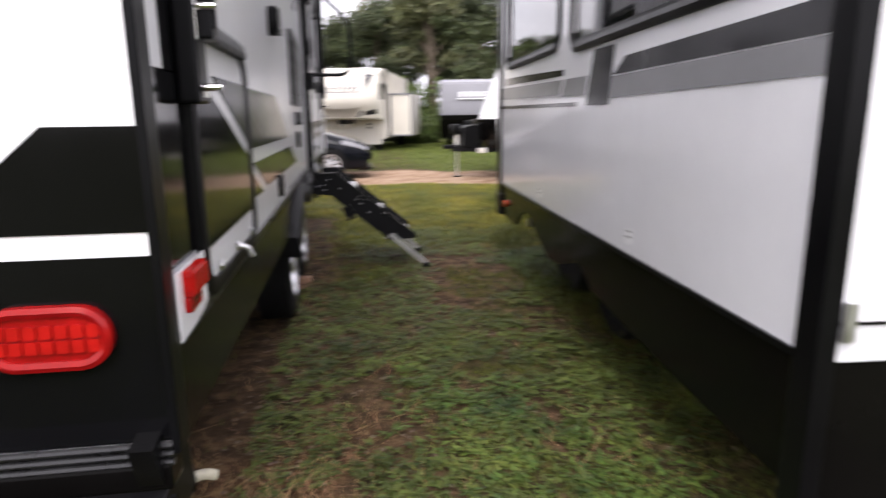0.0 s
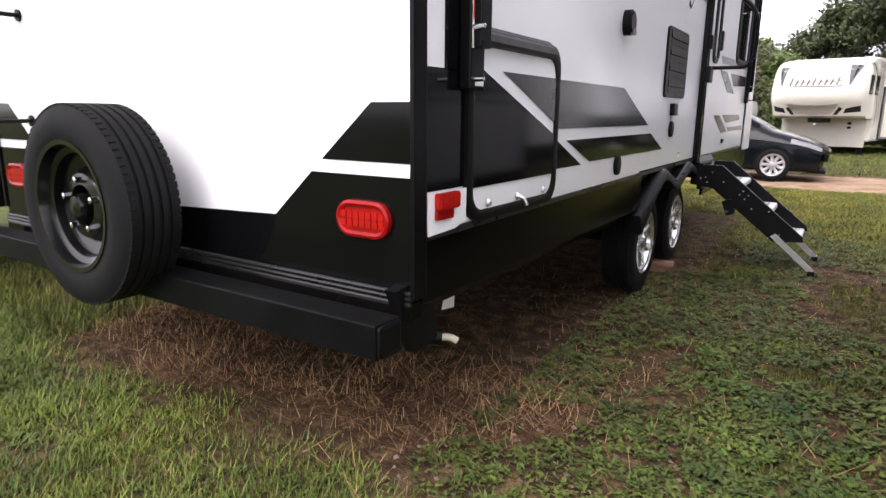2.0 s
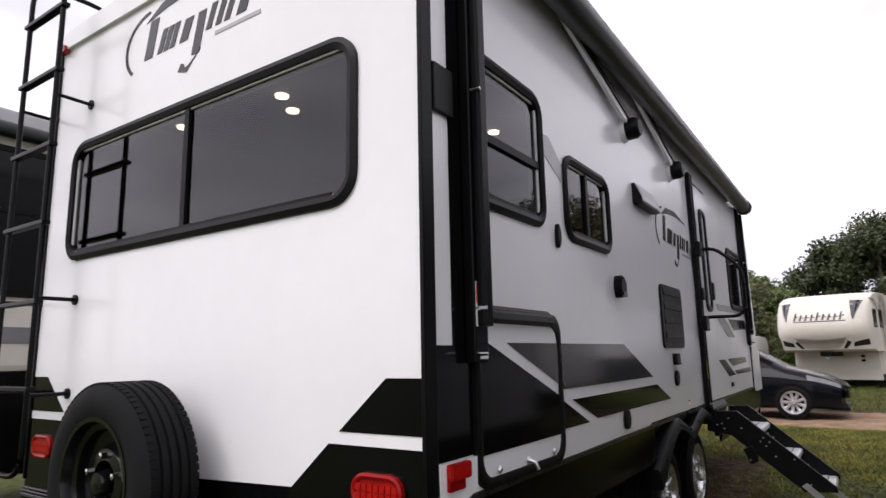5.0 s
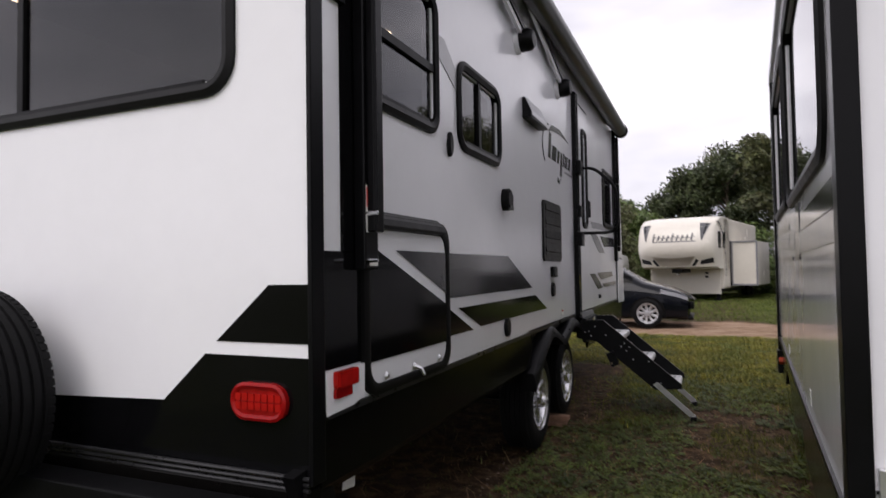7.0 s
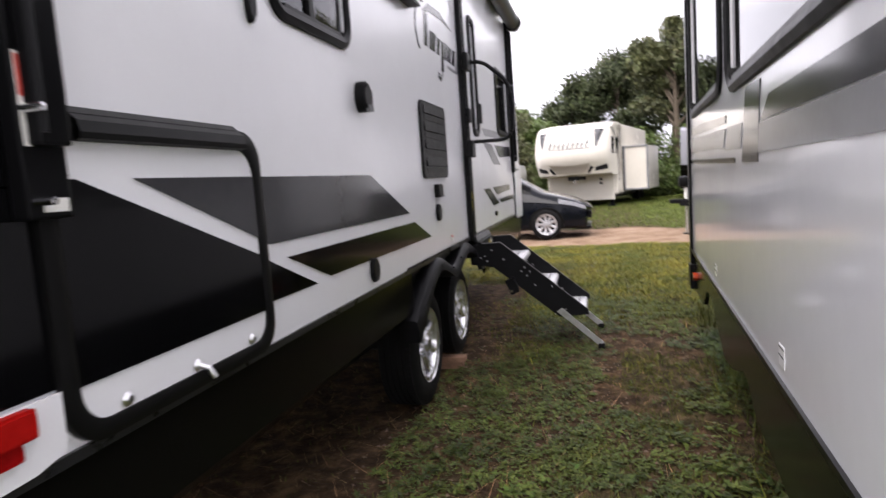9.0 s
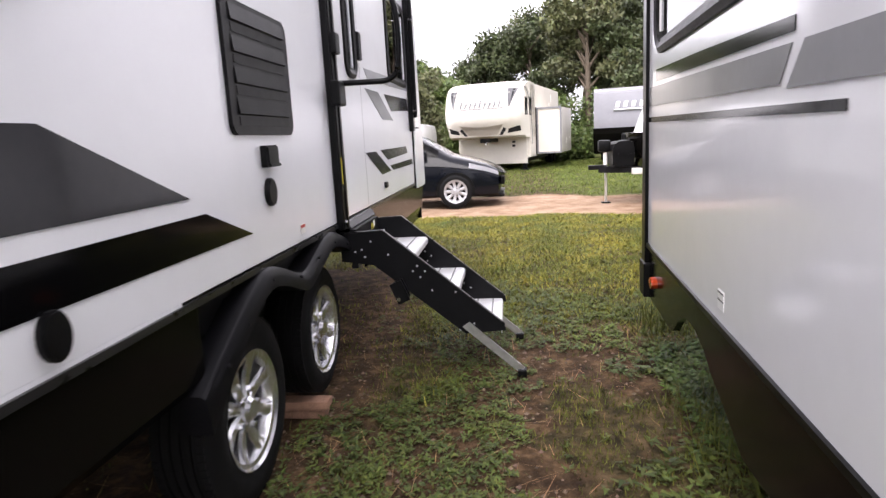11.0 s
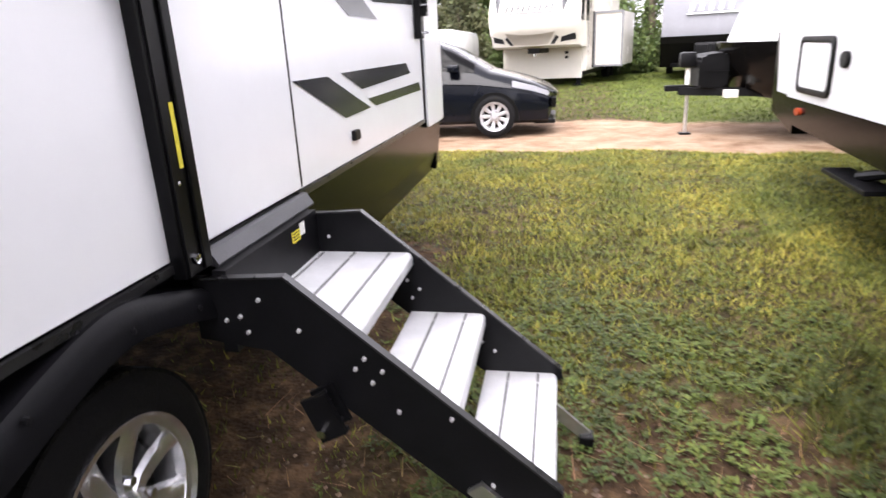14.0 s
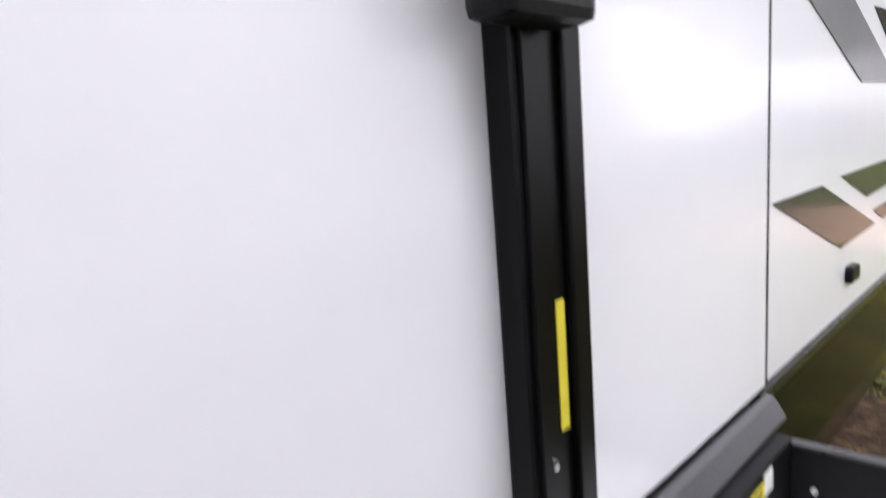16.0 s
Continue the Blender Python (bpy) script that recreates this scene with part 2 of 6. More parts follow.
def tube(pts, r, n=8, bm=None):
    """A round bar along a line of points."""
    bm = bm or bmesh.new()
    pts = [Vector(p) for p in pts]
    loops = []
    for i, p in enumerate(pts):
        d = (pts[min(i + 1, len(pts) - 1)] - pts[max(i - 1, 0)]).normalized()
        side = d.cross(Vector((0, 0, 1)) if abs(d.z) < 0.9 else Vector((1, 0, 0))).normalized()
        up = side.cross(d)
        rad = r[i] if isinstance(r, (list, tuple)) else r
        loops.append([bm.verts.new(p + rad * (side * math.cos(math.tau * k / n) + up * math.sin(math.tau * k / n))) for k in range(n)])
    for a, b in zip(loops, loops[1:]):
        for k in range(n):
            bm.faces.new((a[k], a[(k + 1) % n], b[(k + 1) % n], b[k]))
    bm.faces.new(loops[0][::-1])
    bm.faces.new(loops[-1])
    return bm


def arc(points, r=0.06, n=5):
    """Rounds the corners of a line of points."""
    pts = [Vector(p) for p in points]
    out = [pts[0]]
    for a, b, c in zip(pts, pts[1:], pts[2:]):
        d1, d2 = (a - b), (c - b)
        k = min(r, d1.length * 0.49, d2.length * 0.49)
        p, q = b + d1.normalized() * k, b + d2.normalized() * k
        out += [p.lerp(b, i / n).lerp(b.lerp(q, i / n), i / n) for i in range(n + 1)]
    return out + [pts[-1]]


def lathe(profile, axis, cu, cv, n=32, bm=None, closed=True):
    """A profile of (radius, place along the axis) turned round the axis."""
    bm = bm or bmesh.new()
    loops = [[bm.verts.new(put(axis, a, cu + r * math.cos(math.tau * k / n), cv + r * math.sin(math.tau * k / n))) for k in range(n)] for r, a in profile]
    pairs = list(zip(loops, loops[1:])) + ([(loops[-1], loops[0])] if closed else [])
    for a, b in pairs:
        for k in range(n):
            bm.faces.new((a[k], a[(k + 1) % n], b[(k + 1) % n], b[k]))
    if not closed:
        bm.faces.new(loops[0])
        bm.faces.new(loops[-1])
    return bm


def panel(axis, a0, a1, u0, u1, v0, v1, holes=()):
    """A wall plate from a0 to a1 with square holes that go through it."""
    us = sorted({u0, u1, *(h[0] for h in holes), *(h[1] for h in holes)})
    vs = sorted({v0, v1, *(h[2] for h in holes), *(h[3] for h in holes)})

    def solid(i, j):
        if not (0 <= i < len(us) - 1 and 0 <= j < len(vs) - 1):
            return False
        cu, cv = (us[i] + us[i + 1]) / 2, (vs[j] + vs[j + 1]) / 2
        return not any(h[0] < cu < h[1] and h[2] < cv < h[3] for h in holes)

    bm = bmesh.new()
    grid = {}

    def vert(i, j, a):
        if (i, j, a) not in grid:
            grid[i, j, a] = bm.verts.new(put(axis, a, us[i], vs[j]))
        return grid[i, j, a]

    for i in range(len(us) - 1):
        for j in range(len(vs) - 1):
            if not solid(i, j):
                continue
            for a in (a0, a1):
                bm.faces.new([vert(i, j, a), vert(i + 1, j, a), vert(i + 1, j + 1, a), vert(i, j + 1, a)])
            for di, dj, p, q in ((-1, 0, (i, j), (i, j + 1)), (1, 0, (i + 1, j), (i + 1, j + 1)), (0, -1, (i, j), (i + 1, j)), (0, 1, (i, j + 1), (i + 1, j + 1))):
                if not solid(i + di, j + dj):
                    bm.faces.new([vert(*p, a0), vert(*q, a0), vert(*q, a1), vert(*p, a1)])
    return bm


def window(axis, face, out, u0, u1, v0, v1, parent, bars=(), label="", r=0.09, deep=0.05):
    """A rounded dark window: seal frame, panes and glazing bars. out is +1 or -1, the way it faces."""
    w = part("window", ring(rrect(u0 - 0.012, u1 + 0.012, v0 - 0.012, v1 + 0.012, r + 0.012), rrect(u0 + 0.032, u1 - 0.032, v0 + 0.032, v1 - 0.032, r - 0.032), axis, face - out * 0.03, face + out * 0.012, swell=out * 0.008), GASKET, parent, label, smooth=True)
    part("pane", prism(rrect(u0 + 0.03, u1 - 0.03, v0 + 0.03, v1 - 0.03, r - 0.03), axis, face - out * 0.014, face - out * 0.008), TINT, w)
    for kind, at in bars:
        if kind == "v":
            part("glazing_bar", prism([(at - 0.016, v0 + 0.02), (at + 0.016, v0 + 0.02), (at + 0.016, v1 - 0.02), (at - 0.016, v1 - 0.02)], axis, face - out * 0.02, face + out * 0.006), GASKET, w)
        else:
            part("glazing_bar", prism([(u0 + 0.02, at - 0.016), (u1 - 0.02, at - 0.016), (u1 - 0.02, at + 0.016), (u0 + 0.02, at + 0.016)], axis, face - out * 0.02, face + out * 0.006), GASKET, w)
    part("bottom_rail", prism([(u0 + r, v0 + 0.022), (u1 - r, v0 + 0.022), (u1 - r, v0 + 0.045), (u0 + r, v0 + 0.045)], axis, face - out * 0.012, face + out * 0.010), TRIM, w)
    return w


def wheel(name, axis, face, out, cu, cv, R, rim_r, width, parent, rim_mat, spokes=8, steel=False, label=""):
    """A tyre with grooved tread and a spoked or pressed-steel rim; face is the outer plane of the tyre."""
    w = part(name, bmesh.new(), RUBBER, parent, label)
    b = face - out * width
    def at(k):
        return face + (b - face) * k
    tread = [(rim_r, at(0.06)), (rim_r + 0.012, at(0.01)), ((R + rim_r) / 2, at(-0.02)), (R - 0.03, at(0.02)), (R - 0.006, at(0.09))]
    for g in (0.26, 0.42, 0.58, 0.74):
        tread += [(R, at(g - 0.03)), (R - 0.009, at(g - 0.028)), (R - 0.009, at(g + 0.028)), (R, at(g + 0.03))]
    tread += [(R - 0.006, at(0.91)), (R - 0.03, at(0.98)), (rim_r, at(0.98))]
    part("tyre", lathe(tread, axis, cu, cv, 56), RUBBER, w, smooth=True)
    blocks = bmesh.new()
    for k in range(76):
        a = math.tau * k / 76
        c, s = math.cos(a), math.sin(a)
        for g in (0.135, 0.865):
            p = [(cu + rr * c - tt * s, cv + rr * s + tt * c) for rr, tt in ((R - 0.010, -0.0115), (R - 0.0005, -0.011), (R - 0.0005, 0.011), (R - 0.010, 0.0115))]
            prism(p, axis, at(g - 0.055), at(g + 0.055), blocks)
    part("tread_pattern", blocks, RUBBER, w)["kind"] = "stuff"
    if steel:
        prof = [(rim_r + 0.012, at(-0.01)), (rim_r - 0.004, at(0.0)), (rim_r - 0.012, at(0.16)), (rim_r - 0.035, at(0.2)), (rim_r - 0.04, at(0.34)), (rim_r * 0.62, at(0.40)), (rim_r * 0.52, at(0.24)), (rim_r * 0.34, at(0.22)), (rim_r * 0.30, at(0.36)), (rim_r * 0.30, at(0.6)), (rim_r, at(0.6))]
        part("rim", lathe(prof, axis, cu, cv, 48), rim_mat, w, "gloss black pressed steel rim", smooth=True)
        part("hub_cap", lathe([(0.0001, at(0.08)), (rim_r * 0.16, at(0.10)), (rim_r * 0.2, at(0.2)), (rim_r * 0.2, at(0.36)), (0.0001, at(0.36))], axis, cu, cv, 20), rim_mat, w, smooth=True)
        for k in range(5):
            a = math.tau * k / 5 + 0.3
            part("lug_nut", lathe([(0.0001, at(0.12)), (0.012, at(0.13)), (0.013, at(0.24)), (0.0001, at(0.24))], axis, cu + rim_r * 0.42 * math.cos(a), cv + rim_r * 0.42 * math.sin(a), 6), CHROME, w)
        return w
    prof = [(rim_r + 0.014, at(-0.015)), (rim_r + 0.014, at(0.02)), (rim_r - 0.012, at(0.05)), (rim_r - 0.03, at(0.30)), (rim_r - 0.03, at(0.8)), (rim_r - 0.02, at(0.8)), (rim_r - 0.01, at(0.1))]
    part("rim", lathe(prof, axis, cu, cv, 48), rim_mat, w, smooth=True)
    part("brake_drum", lathe([(0.0001, at(0.42)), (rim_r * 0.82, at(0.42)), (rim_r * 0.82, at(0.75)), (0.0001, at(0.75))], axis, cu, cv, 28), STEEL_BLACK, w)
    for k in range(spokes):
        a = math.tau * (k + 0.5) / spokes
        sp = bmesh.new()
        c, s = math.cos(a), math.sin(a)
        def pt(rr, tt, d):
            return put(axis, at(d), cu + rr * c - tt * s, cv + rr * s + tt * c)
        secs = [(rim_r * 0.22, rim_r * 0.10, 0.12), (rim_r * 0.42, rim_r * 0.13, 0.16), (rim_r * 0.62, rim_r * 0.145, 0.15), (rim_r * 0.82, rim_r * 0.14, 0.11), (rim_r - 0.008, rim_r * 0.19, 0.05)]
        loops = []
        for rr, hw, d in secs:
            loops.append([sp.verts.new(pt(rr, -hw, d + 0.05)), sp.verts.new(pt(rr, -hw * 0.6, d)), sp.verts.new(pt(rr, hw * 0.6, d)), sp.verts.new(pt(rr, hw, d + 0.05)), sp.verts.new(pt(rr, hw * 0.8, d + 0.2)), sp.verts.new(pt(rr, -hw * 0.8, d + 0.2))])
        for p, q in zip(loops, loops[1:]):
            for i in range(6):
                sp.faces.new((p[i], p[(i + 1) % 6], q[(i + 1) % 6], q[i]))
        sp.faces.new(loops[0])
        sp.faces.new(loops[-1])
        part("spoke", sp, rim_mat, w, smooth=True)
    part("hub_cap", lathe([(0.0001, at(0.0)), (rim_r * 0.17, at(0.01)), (rim_r * 0.24, at(0.08)), (rim_r * 0.26, at(0.3)), (0.0001, at(0.3))], axis, cu, cv, 24), rim_mat, w, smooth=True)
    for k in range(5):
        a = math.tau * k / 5
        part("lug_nut", lathe([(0.0001, at(0.05)), (0.011, at(0.055)), (0.011, at(0.2)), (0.0001, at(0.2))], axis, cu + rim_r * 0.36 * math.cos(a), cv + rim_r * 0.36 * math.sin(a), 6), CHROME, w)
    return w


def rods(name, pts, r, material, parent, label=""):
    return part(name, tube(pts, r), material, parent, label, smooth=True)


# ---- ground ----
LAT = np.random.RandomState(5).rand(256, 256)


def lattice(x, y, scale):
    x, y = np.asarray(x, float) * scale + 40, np.asarray(y, float) * scale + 40
    i, j = np.floor(x).astype(int), np.floor(y).astype(int)
    f, g = x - i, y - j
    f, g = f * f * (3 - 2 * f), g * g * (3 - 2 * g)
    a, b = LAT[i % 256, j % 256], LAT[(i + 1) % 256, j % 256]
    c, d = LAT[i % 256, (j + 1) % 256], LAT[(i + 1) % 256, (j + 1) % 256]
    return (a * (1 - f) + b * f) * (1 - g) + (c * (1 - f) + d * f) * g


def fractal(x, y, scale):
    return 0.5 * lattice(x, y, scale) + 0.28 * lattice(x, y, scale * 2.1) + 0.14 * lattice(x, y, scale * 4.3) + 0.08 * lattice(x, y, scale * 9.1)


def smooth(v, a, b):
    t = np.clip((np.asarray(v, float) - a) / (b - a), 0, 1)
    return t * t * (3 - 2 * t)


def road_mask(x, y):
    """The sandy track that crosses in front of the trailers."""
    wob = (fractal(x, y, 0.9) - 0.5) * 0.7
    near, far = 11.75 - 0.17 * np.clip(x, -30, 30) + wob, 14.75 - 0.2 * np.clip(x, -30, 30) + wob * 1.2
    return smooth(y, near - 0.12, near + 0.12) * (1 - smooth(y, far - 0.25, far + 0.35))


def soil_mask(x, y):
    """Bare earth: trodden patches in the lane and ground under the trailers."""
    n = fractal(x, y, 1.25)
    lane = np.exp(-((x - 0.40 - 0.05 * y) / 0.85) ** 4) * smooth(y, 1.0, 1.6) * (1 - smooth(y, 5.4, 6.6)) * (1 - 0.8 * np.exp(-((x - 0.75) / 0.45) ** 2 - ((y - 1.7) / 0.6) ** 2))
    under_a = smooth(x, -2.9, -2.6) * (1 - smooth(x, -0.42, -0.10)) * smooth(y, 1.0, 1.5) * (1 - smooth(y, 7.6, 8.4))
    under_b = smooth(x - 0.062 * y, 1.0, 1.35) * (1 - smooth(x, 3.3, 3.8)) * smooth(y, 0.8, 1.4) * (1 - smooth(y, 5.2, 5.8))
    spot = np.maximum(smooth(n, 0.28, 0.44), 0.7 * (1 - smooth(x, 0.05, 0.5)) * (1 - smooth(y, 3.0, 4.2))) * lane
    return np.clip(spot + np.maximum((0.78 + 0.22 * smooth(n, 0.36, 0.5)) * under_a, (0.35 + 0.65 * smooth(n, 0.36, 0.5)) * under_b * 0.9), 0, 1)


def straw_mask(x, y):
    """Dead straw that lies under the rear of the trailer, with an edge that bends into the lane."""
    n = fractal(x + 7, y, 2.0)
    edge = 1.45 + 0.9 * np.clip(x + 0.85, 0, None) ** 1.6 + 0.06 * np.sin(x * 4.3) + (n - 0.5) * 0.5
    return smooth(y - edge, -0.10, 0.10) * (1 - smooth(y - edge, 0.45, 0.95)) * smooth(x, -3.1, -2.6) * (1 - smooth(x, -0.35, 0.15)) * (0.45 + 0.8 * smooth(n, 0.35, 0.6))


def lawn_mask(x, y):
    """The mown lawn that goes on round the trailers, away from the trodden lane."""
    wob = (fractal(x, y, 0.8) - 0.5) * 1.6
    lane = smooth(x + wob, -5.6, -4.6) * (1 - smooth(x + wob, 1.4, 2.4)) * smooth(y + wob, -1.4, -0.4) * (1 - smooth(y, 29.0, 31.0))
    return (1 - lane) * (1 - road_mask(x, y))


def height(x, y):
    return (fractal(x, y, 0.7) - 0.5) * 0.05 + (fractal(x, y, 6.0) - 0.5) * 0.022 - road_mask(x, y) * 0.02


xs = np.unique(np.round(np.concatenate([[-600, -250, -120, -60, -35, -22, -15, -10, -7, -5.5], np.arange(-5.4, -1.6, 0.10), np.arange(-1.6, 2.2, 0.045), np.arange(2.2, 6.0, 0.16), [7, 9, 12, 16, 22, 32, 50, 80, 150, 300, 600]]), 3))
ys = np.unique(np.round(np.concatenate([[-600, -250, -120, -60, -30, -15, -8, -5, -3, -2], np.arange(-1.5, 0.4, 0.12), np.arange(0.4, 7.0, 0.045), np.arange(7.0, 16.5, 0.1), np.arange(16.5, 26, 0.5), [28, 32, 37, 44, 55, 75, 110, 180, 350, 600]]), 3))
gx, gy = np.meshgrid(xs, ys)
flat = np.column_stack([gx.ravel(), gy.ravel(), height(gx, gy).ravel()])
nx, ny = len(xs), len(ys)
idx = np.arange(nx * ny).reshape(ny, nx)
quads = np.column_stack([idx[:-1, :-1].ravel(), idx[:-1, 1:].ravel(), idx[1:, 1:].ravel(), idx[1:, :-1].ravel()])
gm = bpy.data.meshes.new("ground")
gm.from_pydata(flat.tolist(), [], quads.tolist())
for attr_name, values in (("soil", soil_mask(gx, gy)), ("sand", road_mask(gx, gy)), ("straw", straw_mask(gx, gy)), ("lawn", lawn_mask(gx, gy))):
    at_layer = gm.attributes.new(attr_name, "FLOAT", "POINT")
    at_layer.data.foreach_set("value", values.ravel().astype(np.float32))
gm.shade_smooth()


def ground_material():
    m = bpy.data.materials.new("lawn_soil_and_sand")
    m.use_nodes = True
    nt = m.node_tree
    b = nt.nodes["Principled BSDF"]
    b.inputs["Roughness"].default_value = 0.95
    b.inputs["Specular IOR Level"].default_value = 0.15
    co = nt.nodes.new("ShaderNodeTexCoord")

    def noise_ramp(scale, detail, stops):
        n, r = nt.nodes.new("ShaderNodeTexNoise"), nt.nodes.new("ShaderNodeValToRGB")
        n.inputs["Scale"].default_value, n.inputs["Detail"].default_value, n.inputs["Roughness"].default_value = scale, detail, 0.65
        nt.links.new(co.outputs["Object"], n.inputs["Vector"])
        nt.links.new(n.outputs["Fac"], r.inputs["Fac"])
        while len(r.color_ramp.elements) < len(stops):
            r.color_ramp.elements.new(0.5)
        for e, (p, c) in zip(r.color_ramp.elements, stops):
            e.position, e.color = p, (*c, 1)
        return r.outputs["Color"], n

    turf, _ = noise_ramp(11.0, 10.0, [(0.30, (0.016, 0.012, 0.007)), (0.46, (0.046, 0.036, 0.017)), (0.58, (0.092, 0.066, 0.032)), (0.72, (0.165, 0.112, 0.062))])
    soil, soil_n = noise_ramp(9.0, 10.0, [(0.30, (0.018, 0.011, 0.007)), (0.50, (0.061, 0.037, 0.020)), (0.70, (0.170, 0.105, 0.056))])
    sand, _ = noise_ramp(2.2, 9.0, [(0.30, (0.17, 0.10, 0.060)), (0.50, (0.29, 0.195, 0.130)), (0.70, (0.38, 0.28, 0.20))])
    dead, _ = noise_ramp(14.0, 8.0, [(0.30, (0.030, 0.017, 0.010)), (0.52, (0.085, 0.047, 0.024)), (0.75, (0.20, 0.12, 0.06))])
    mown, _ = noise_ramp(6.0, 10.0, [(0.30, (0.030, 0.036, 0.010)), (0.48, (0.066, 0.078, 0.020)), (0.62, (0.098, 0.108, 0.028)), (0.75, (0.135, 0.125, 0.045))])
    tone = turf
    for attr_name, other in (("lawn", mown), ("soil", soil), ("straw", dead), ("sand", sand)):
        at_node, mix = nt.nodes.new("ShaderNodeAttribute"), nt.nodes.new("ShaderNodeMixRGB")
        at_node.attribute_name = attr_name
        edge, ed_n, ad = nt.nodes.new("ShaderNodeMapRange"), nt.nodes.new("ShaderNodeTexNoise"), nt.nodes.new("ShaderNodeMath")
        ed_n.inputs["Scale"].default_value, ed_n.inputs["Detail"].default_value = 16.0, 6.0
        nt.links.new(co.outputs["Object"], ed_n.inputs["Vector"])
        ad.operation = "ADD"
        nt.links.new(at_node.outputs["Fac"], ad.inputs[0])
        nt.links.new(ed_n.outputs["Fac"], ad.inputs[1])
        edge.inputs["From Min"].default_value, edge.inputs["From Max"].default_value = 0.75, 1.15
        nt.links.new(ad.outputs[0], edge.inputs["Value"])
        nt.links.new(edge.outputs["Result"], mix.inputs[0])
        nt.links.new(tone, mix.inputs[1])
        nt.links.new(other, mix.inputs[2])
        tone = mix.outputs["Color"]
    nt.links.new(tone, b.inputs["Base Color"])
    bp, fine = nt.nodes.new("ShaderNodeBump"), nt.nodes.new("ShaderNodeTexNoise")
    fine.inputs["Scale"].default_value, fine.inputs["Detail"].default_value = 45.0, 8.0
    nt.links.new(co.outputs["Object"], fine.inputs["Vector"])
    bp.inputs["Strength"].default_value, bp.inputs["Distance"].default_value = 0.9, 0.02
    nt.links.new(fine.outputs["Fac"], bp.inputs["Height"])
    nt.links.new(bp.outputs["Normal"], b.inputs["Normal"])
    return m


gm.materials.append(ground_material())
tagged(new("ground", gm), "patchy lawn with bare brown soil and a sandy track", "ground", kind="structure")


# ---- the trailer that is walked round: side at XS, rear at YR ----
XS, XL, YR, YF, ZB, ZT = -0.41, -2.94, 1.30, 8.35, 0.855, 3.14
trailer = thing("travel_trailer", Matrix.Translation((0, 0, 0)), label="white travel trailer, black and charcoal stripes, spare wheel on its rear", category="travel trailer")
W1, W2, RW, W3 = (1.62, 2.21, 1.82, 2.41), (2.45, 3.07, 1.81, 2.22), (-2.70, -0.69, 1.805, 2.42), (6.75, 7.55, 1.70, 2.34)
DW = (5.48, 5.70, 1.62, 2.52)


def hole(w, r=0.04):
    return (w[0] + r, w[1] - r, w[2] + r, w[3] - r)


part("side_wall", panel("x", XS - 0.05, XS, YR + 0.05, YF - 0.25, ZB, ZT - 0.12, [hole(W1), hole(W2), hole(W3), (5.22, 5.80, 0.858, 2.72)]), GELCOAT, trailer)
part("far_side_wall", boxed(XL, XL + 0.05, YR + 0.05, YF - 0.25, ZB, ZT - 0.12), GELCOAT, trailer)
part("rear_wall", panel("y", YR, YR + 0.05, XL, XS, 0.665, ZT - 0.10, [hole(RW)]), GELCOAT, trailer)
part("floor_pan", boxed(XL + 0.05, XS - 0.05, YR + 0.05, YF - 0.3, 0.78, ZB - 0.004), TRIM, trailer)
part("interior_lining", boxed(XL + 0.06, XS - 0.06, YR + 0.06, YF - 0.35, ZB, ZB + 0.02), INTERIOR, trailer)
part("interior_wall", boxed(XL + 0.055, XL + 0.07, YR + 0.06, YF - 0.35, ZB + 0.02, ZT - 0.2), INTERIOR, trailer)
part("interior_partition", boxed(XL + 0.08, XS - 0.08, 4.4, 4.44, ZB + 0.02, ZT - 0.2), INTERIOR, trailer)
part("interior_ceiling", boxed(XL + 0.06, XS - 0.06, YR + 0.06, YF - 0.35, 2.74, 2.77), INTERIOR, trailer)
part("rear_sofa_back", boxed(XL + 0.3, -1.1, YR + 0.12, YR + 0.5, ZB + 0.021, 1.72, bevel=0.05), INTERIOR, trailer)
for lx, ly in ((-1.86, 1.98), (-1.97, 2.16), (-2.72, 1.93), (-1.19, 3.2)):
    part("ceiling_lamp", lathe([(0.0001, 2.725), (0.036, 2.725), (0.040, 2.738), (0.0001, 2.738)], "z", lx, ly, 18), LAMP, trailer, "lit warm white round ceiling lamp")
roof_pts = [(XL, ZT - 0.12), (XS, ZT - 0.12), (XS + 0.005, ZT - 0.06), (XS - 0.03, ZT - 0.02), (-1.675, ZT + 0.03), (XL + 0.03, ZT - 0.02), (XL - 0.005, ZT - 0.06)]
part("roof", prism(roof_pts, "y", YR + 0.004, YF - 0.25), ROOF, trailer)
part("rear_cap", prism([(XL, ZT - 0.10), (XS, ZT - 0.10), (XS + 0.006, ZT - 0.06), (XS - 0.04, ZT), (-1.675, ZT + 0.05), (XL + 0.04, ZT), (XL - 0.006, ZT - 0.06)], "y", YR - 0.02, YR + 0.003), GELCOAT, trailer)
part("drip_rail", boxed(XS, XS + 0.02, YR + 0.02, YF - 0.25, ZT - 0.15, ZT - 0.115), TRIM, trailer)
# nose: the front wall leans and rounds off
part("front_cap", prism([(YF - 0.25, ZB), (YF, ZB), (YF + 0.02, 1.5), (YF - 0.05, 2.5), (YF - 0.22, ZT - 0.1), (YF - 0.25, ZT - 0.1)], "x", XL, XS), GELCOAT, trailer, smooth=True)
part("front_corner_panel", prism(rrect(7.78, 8.30, 0.80, 1.33, 0.03), "x", XS + 0.001, XS + 0.022), GELCOAT, trailer, "white corner panel at the nose")
part("front_corner_seam", prism([(7.76, 0.80), (7.778, 0.80), (7.778, 2.9), (7.76, 2.9)], "x", XS, XS + 0.012), TRIM, trailer)
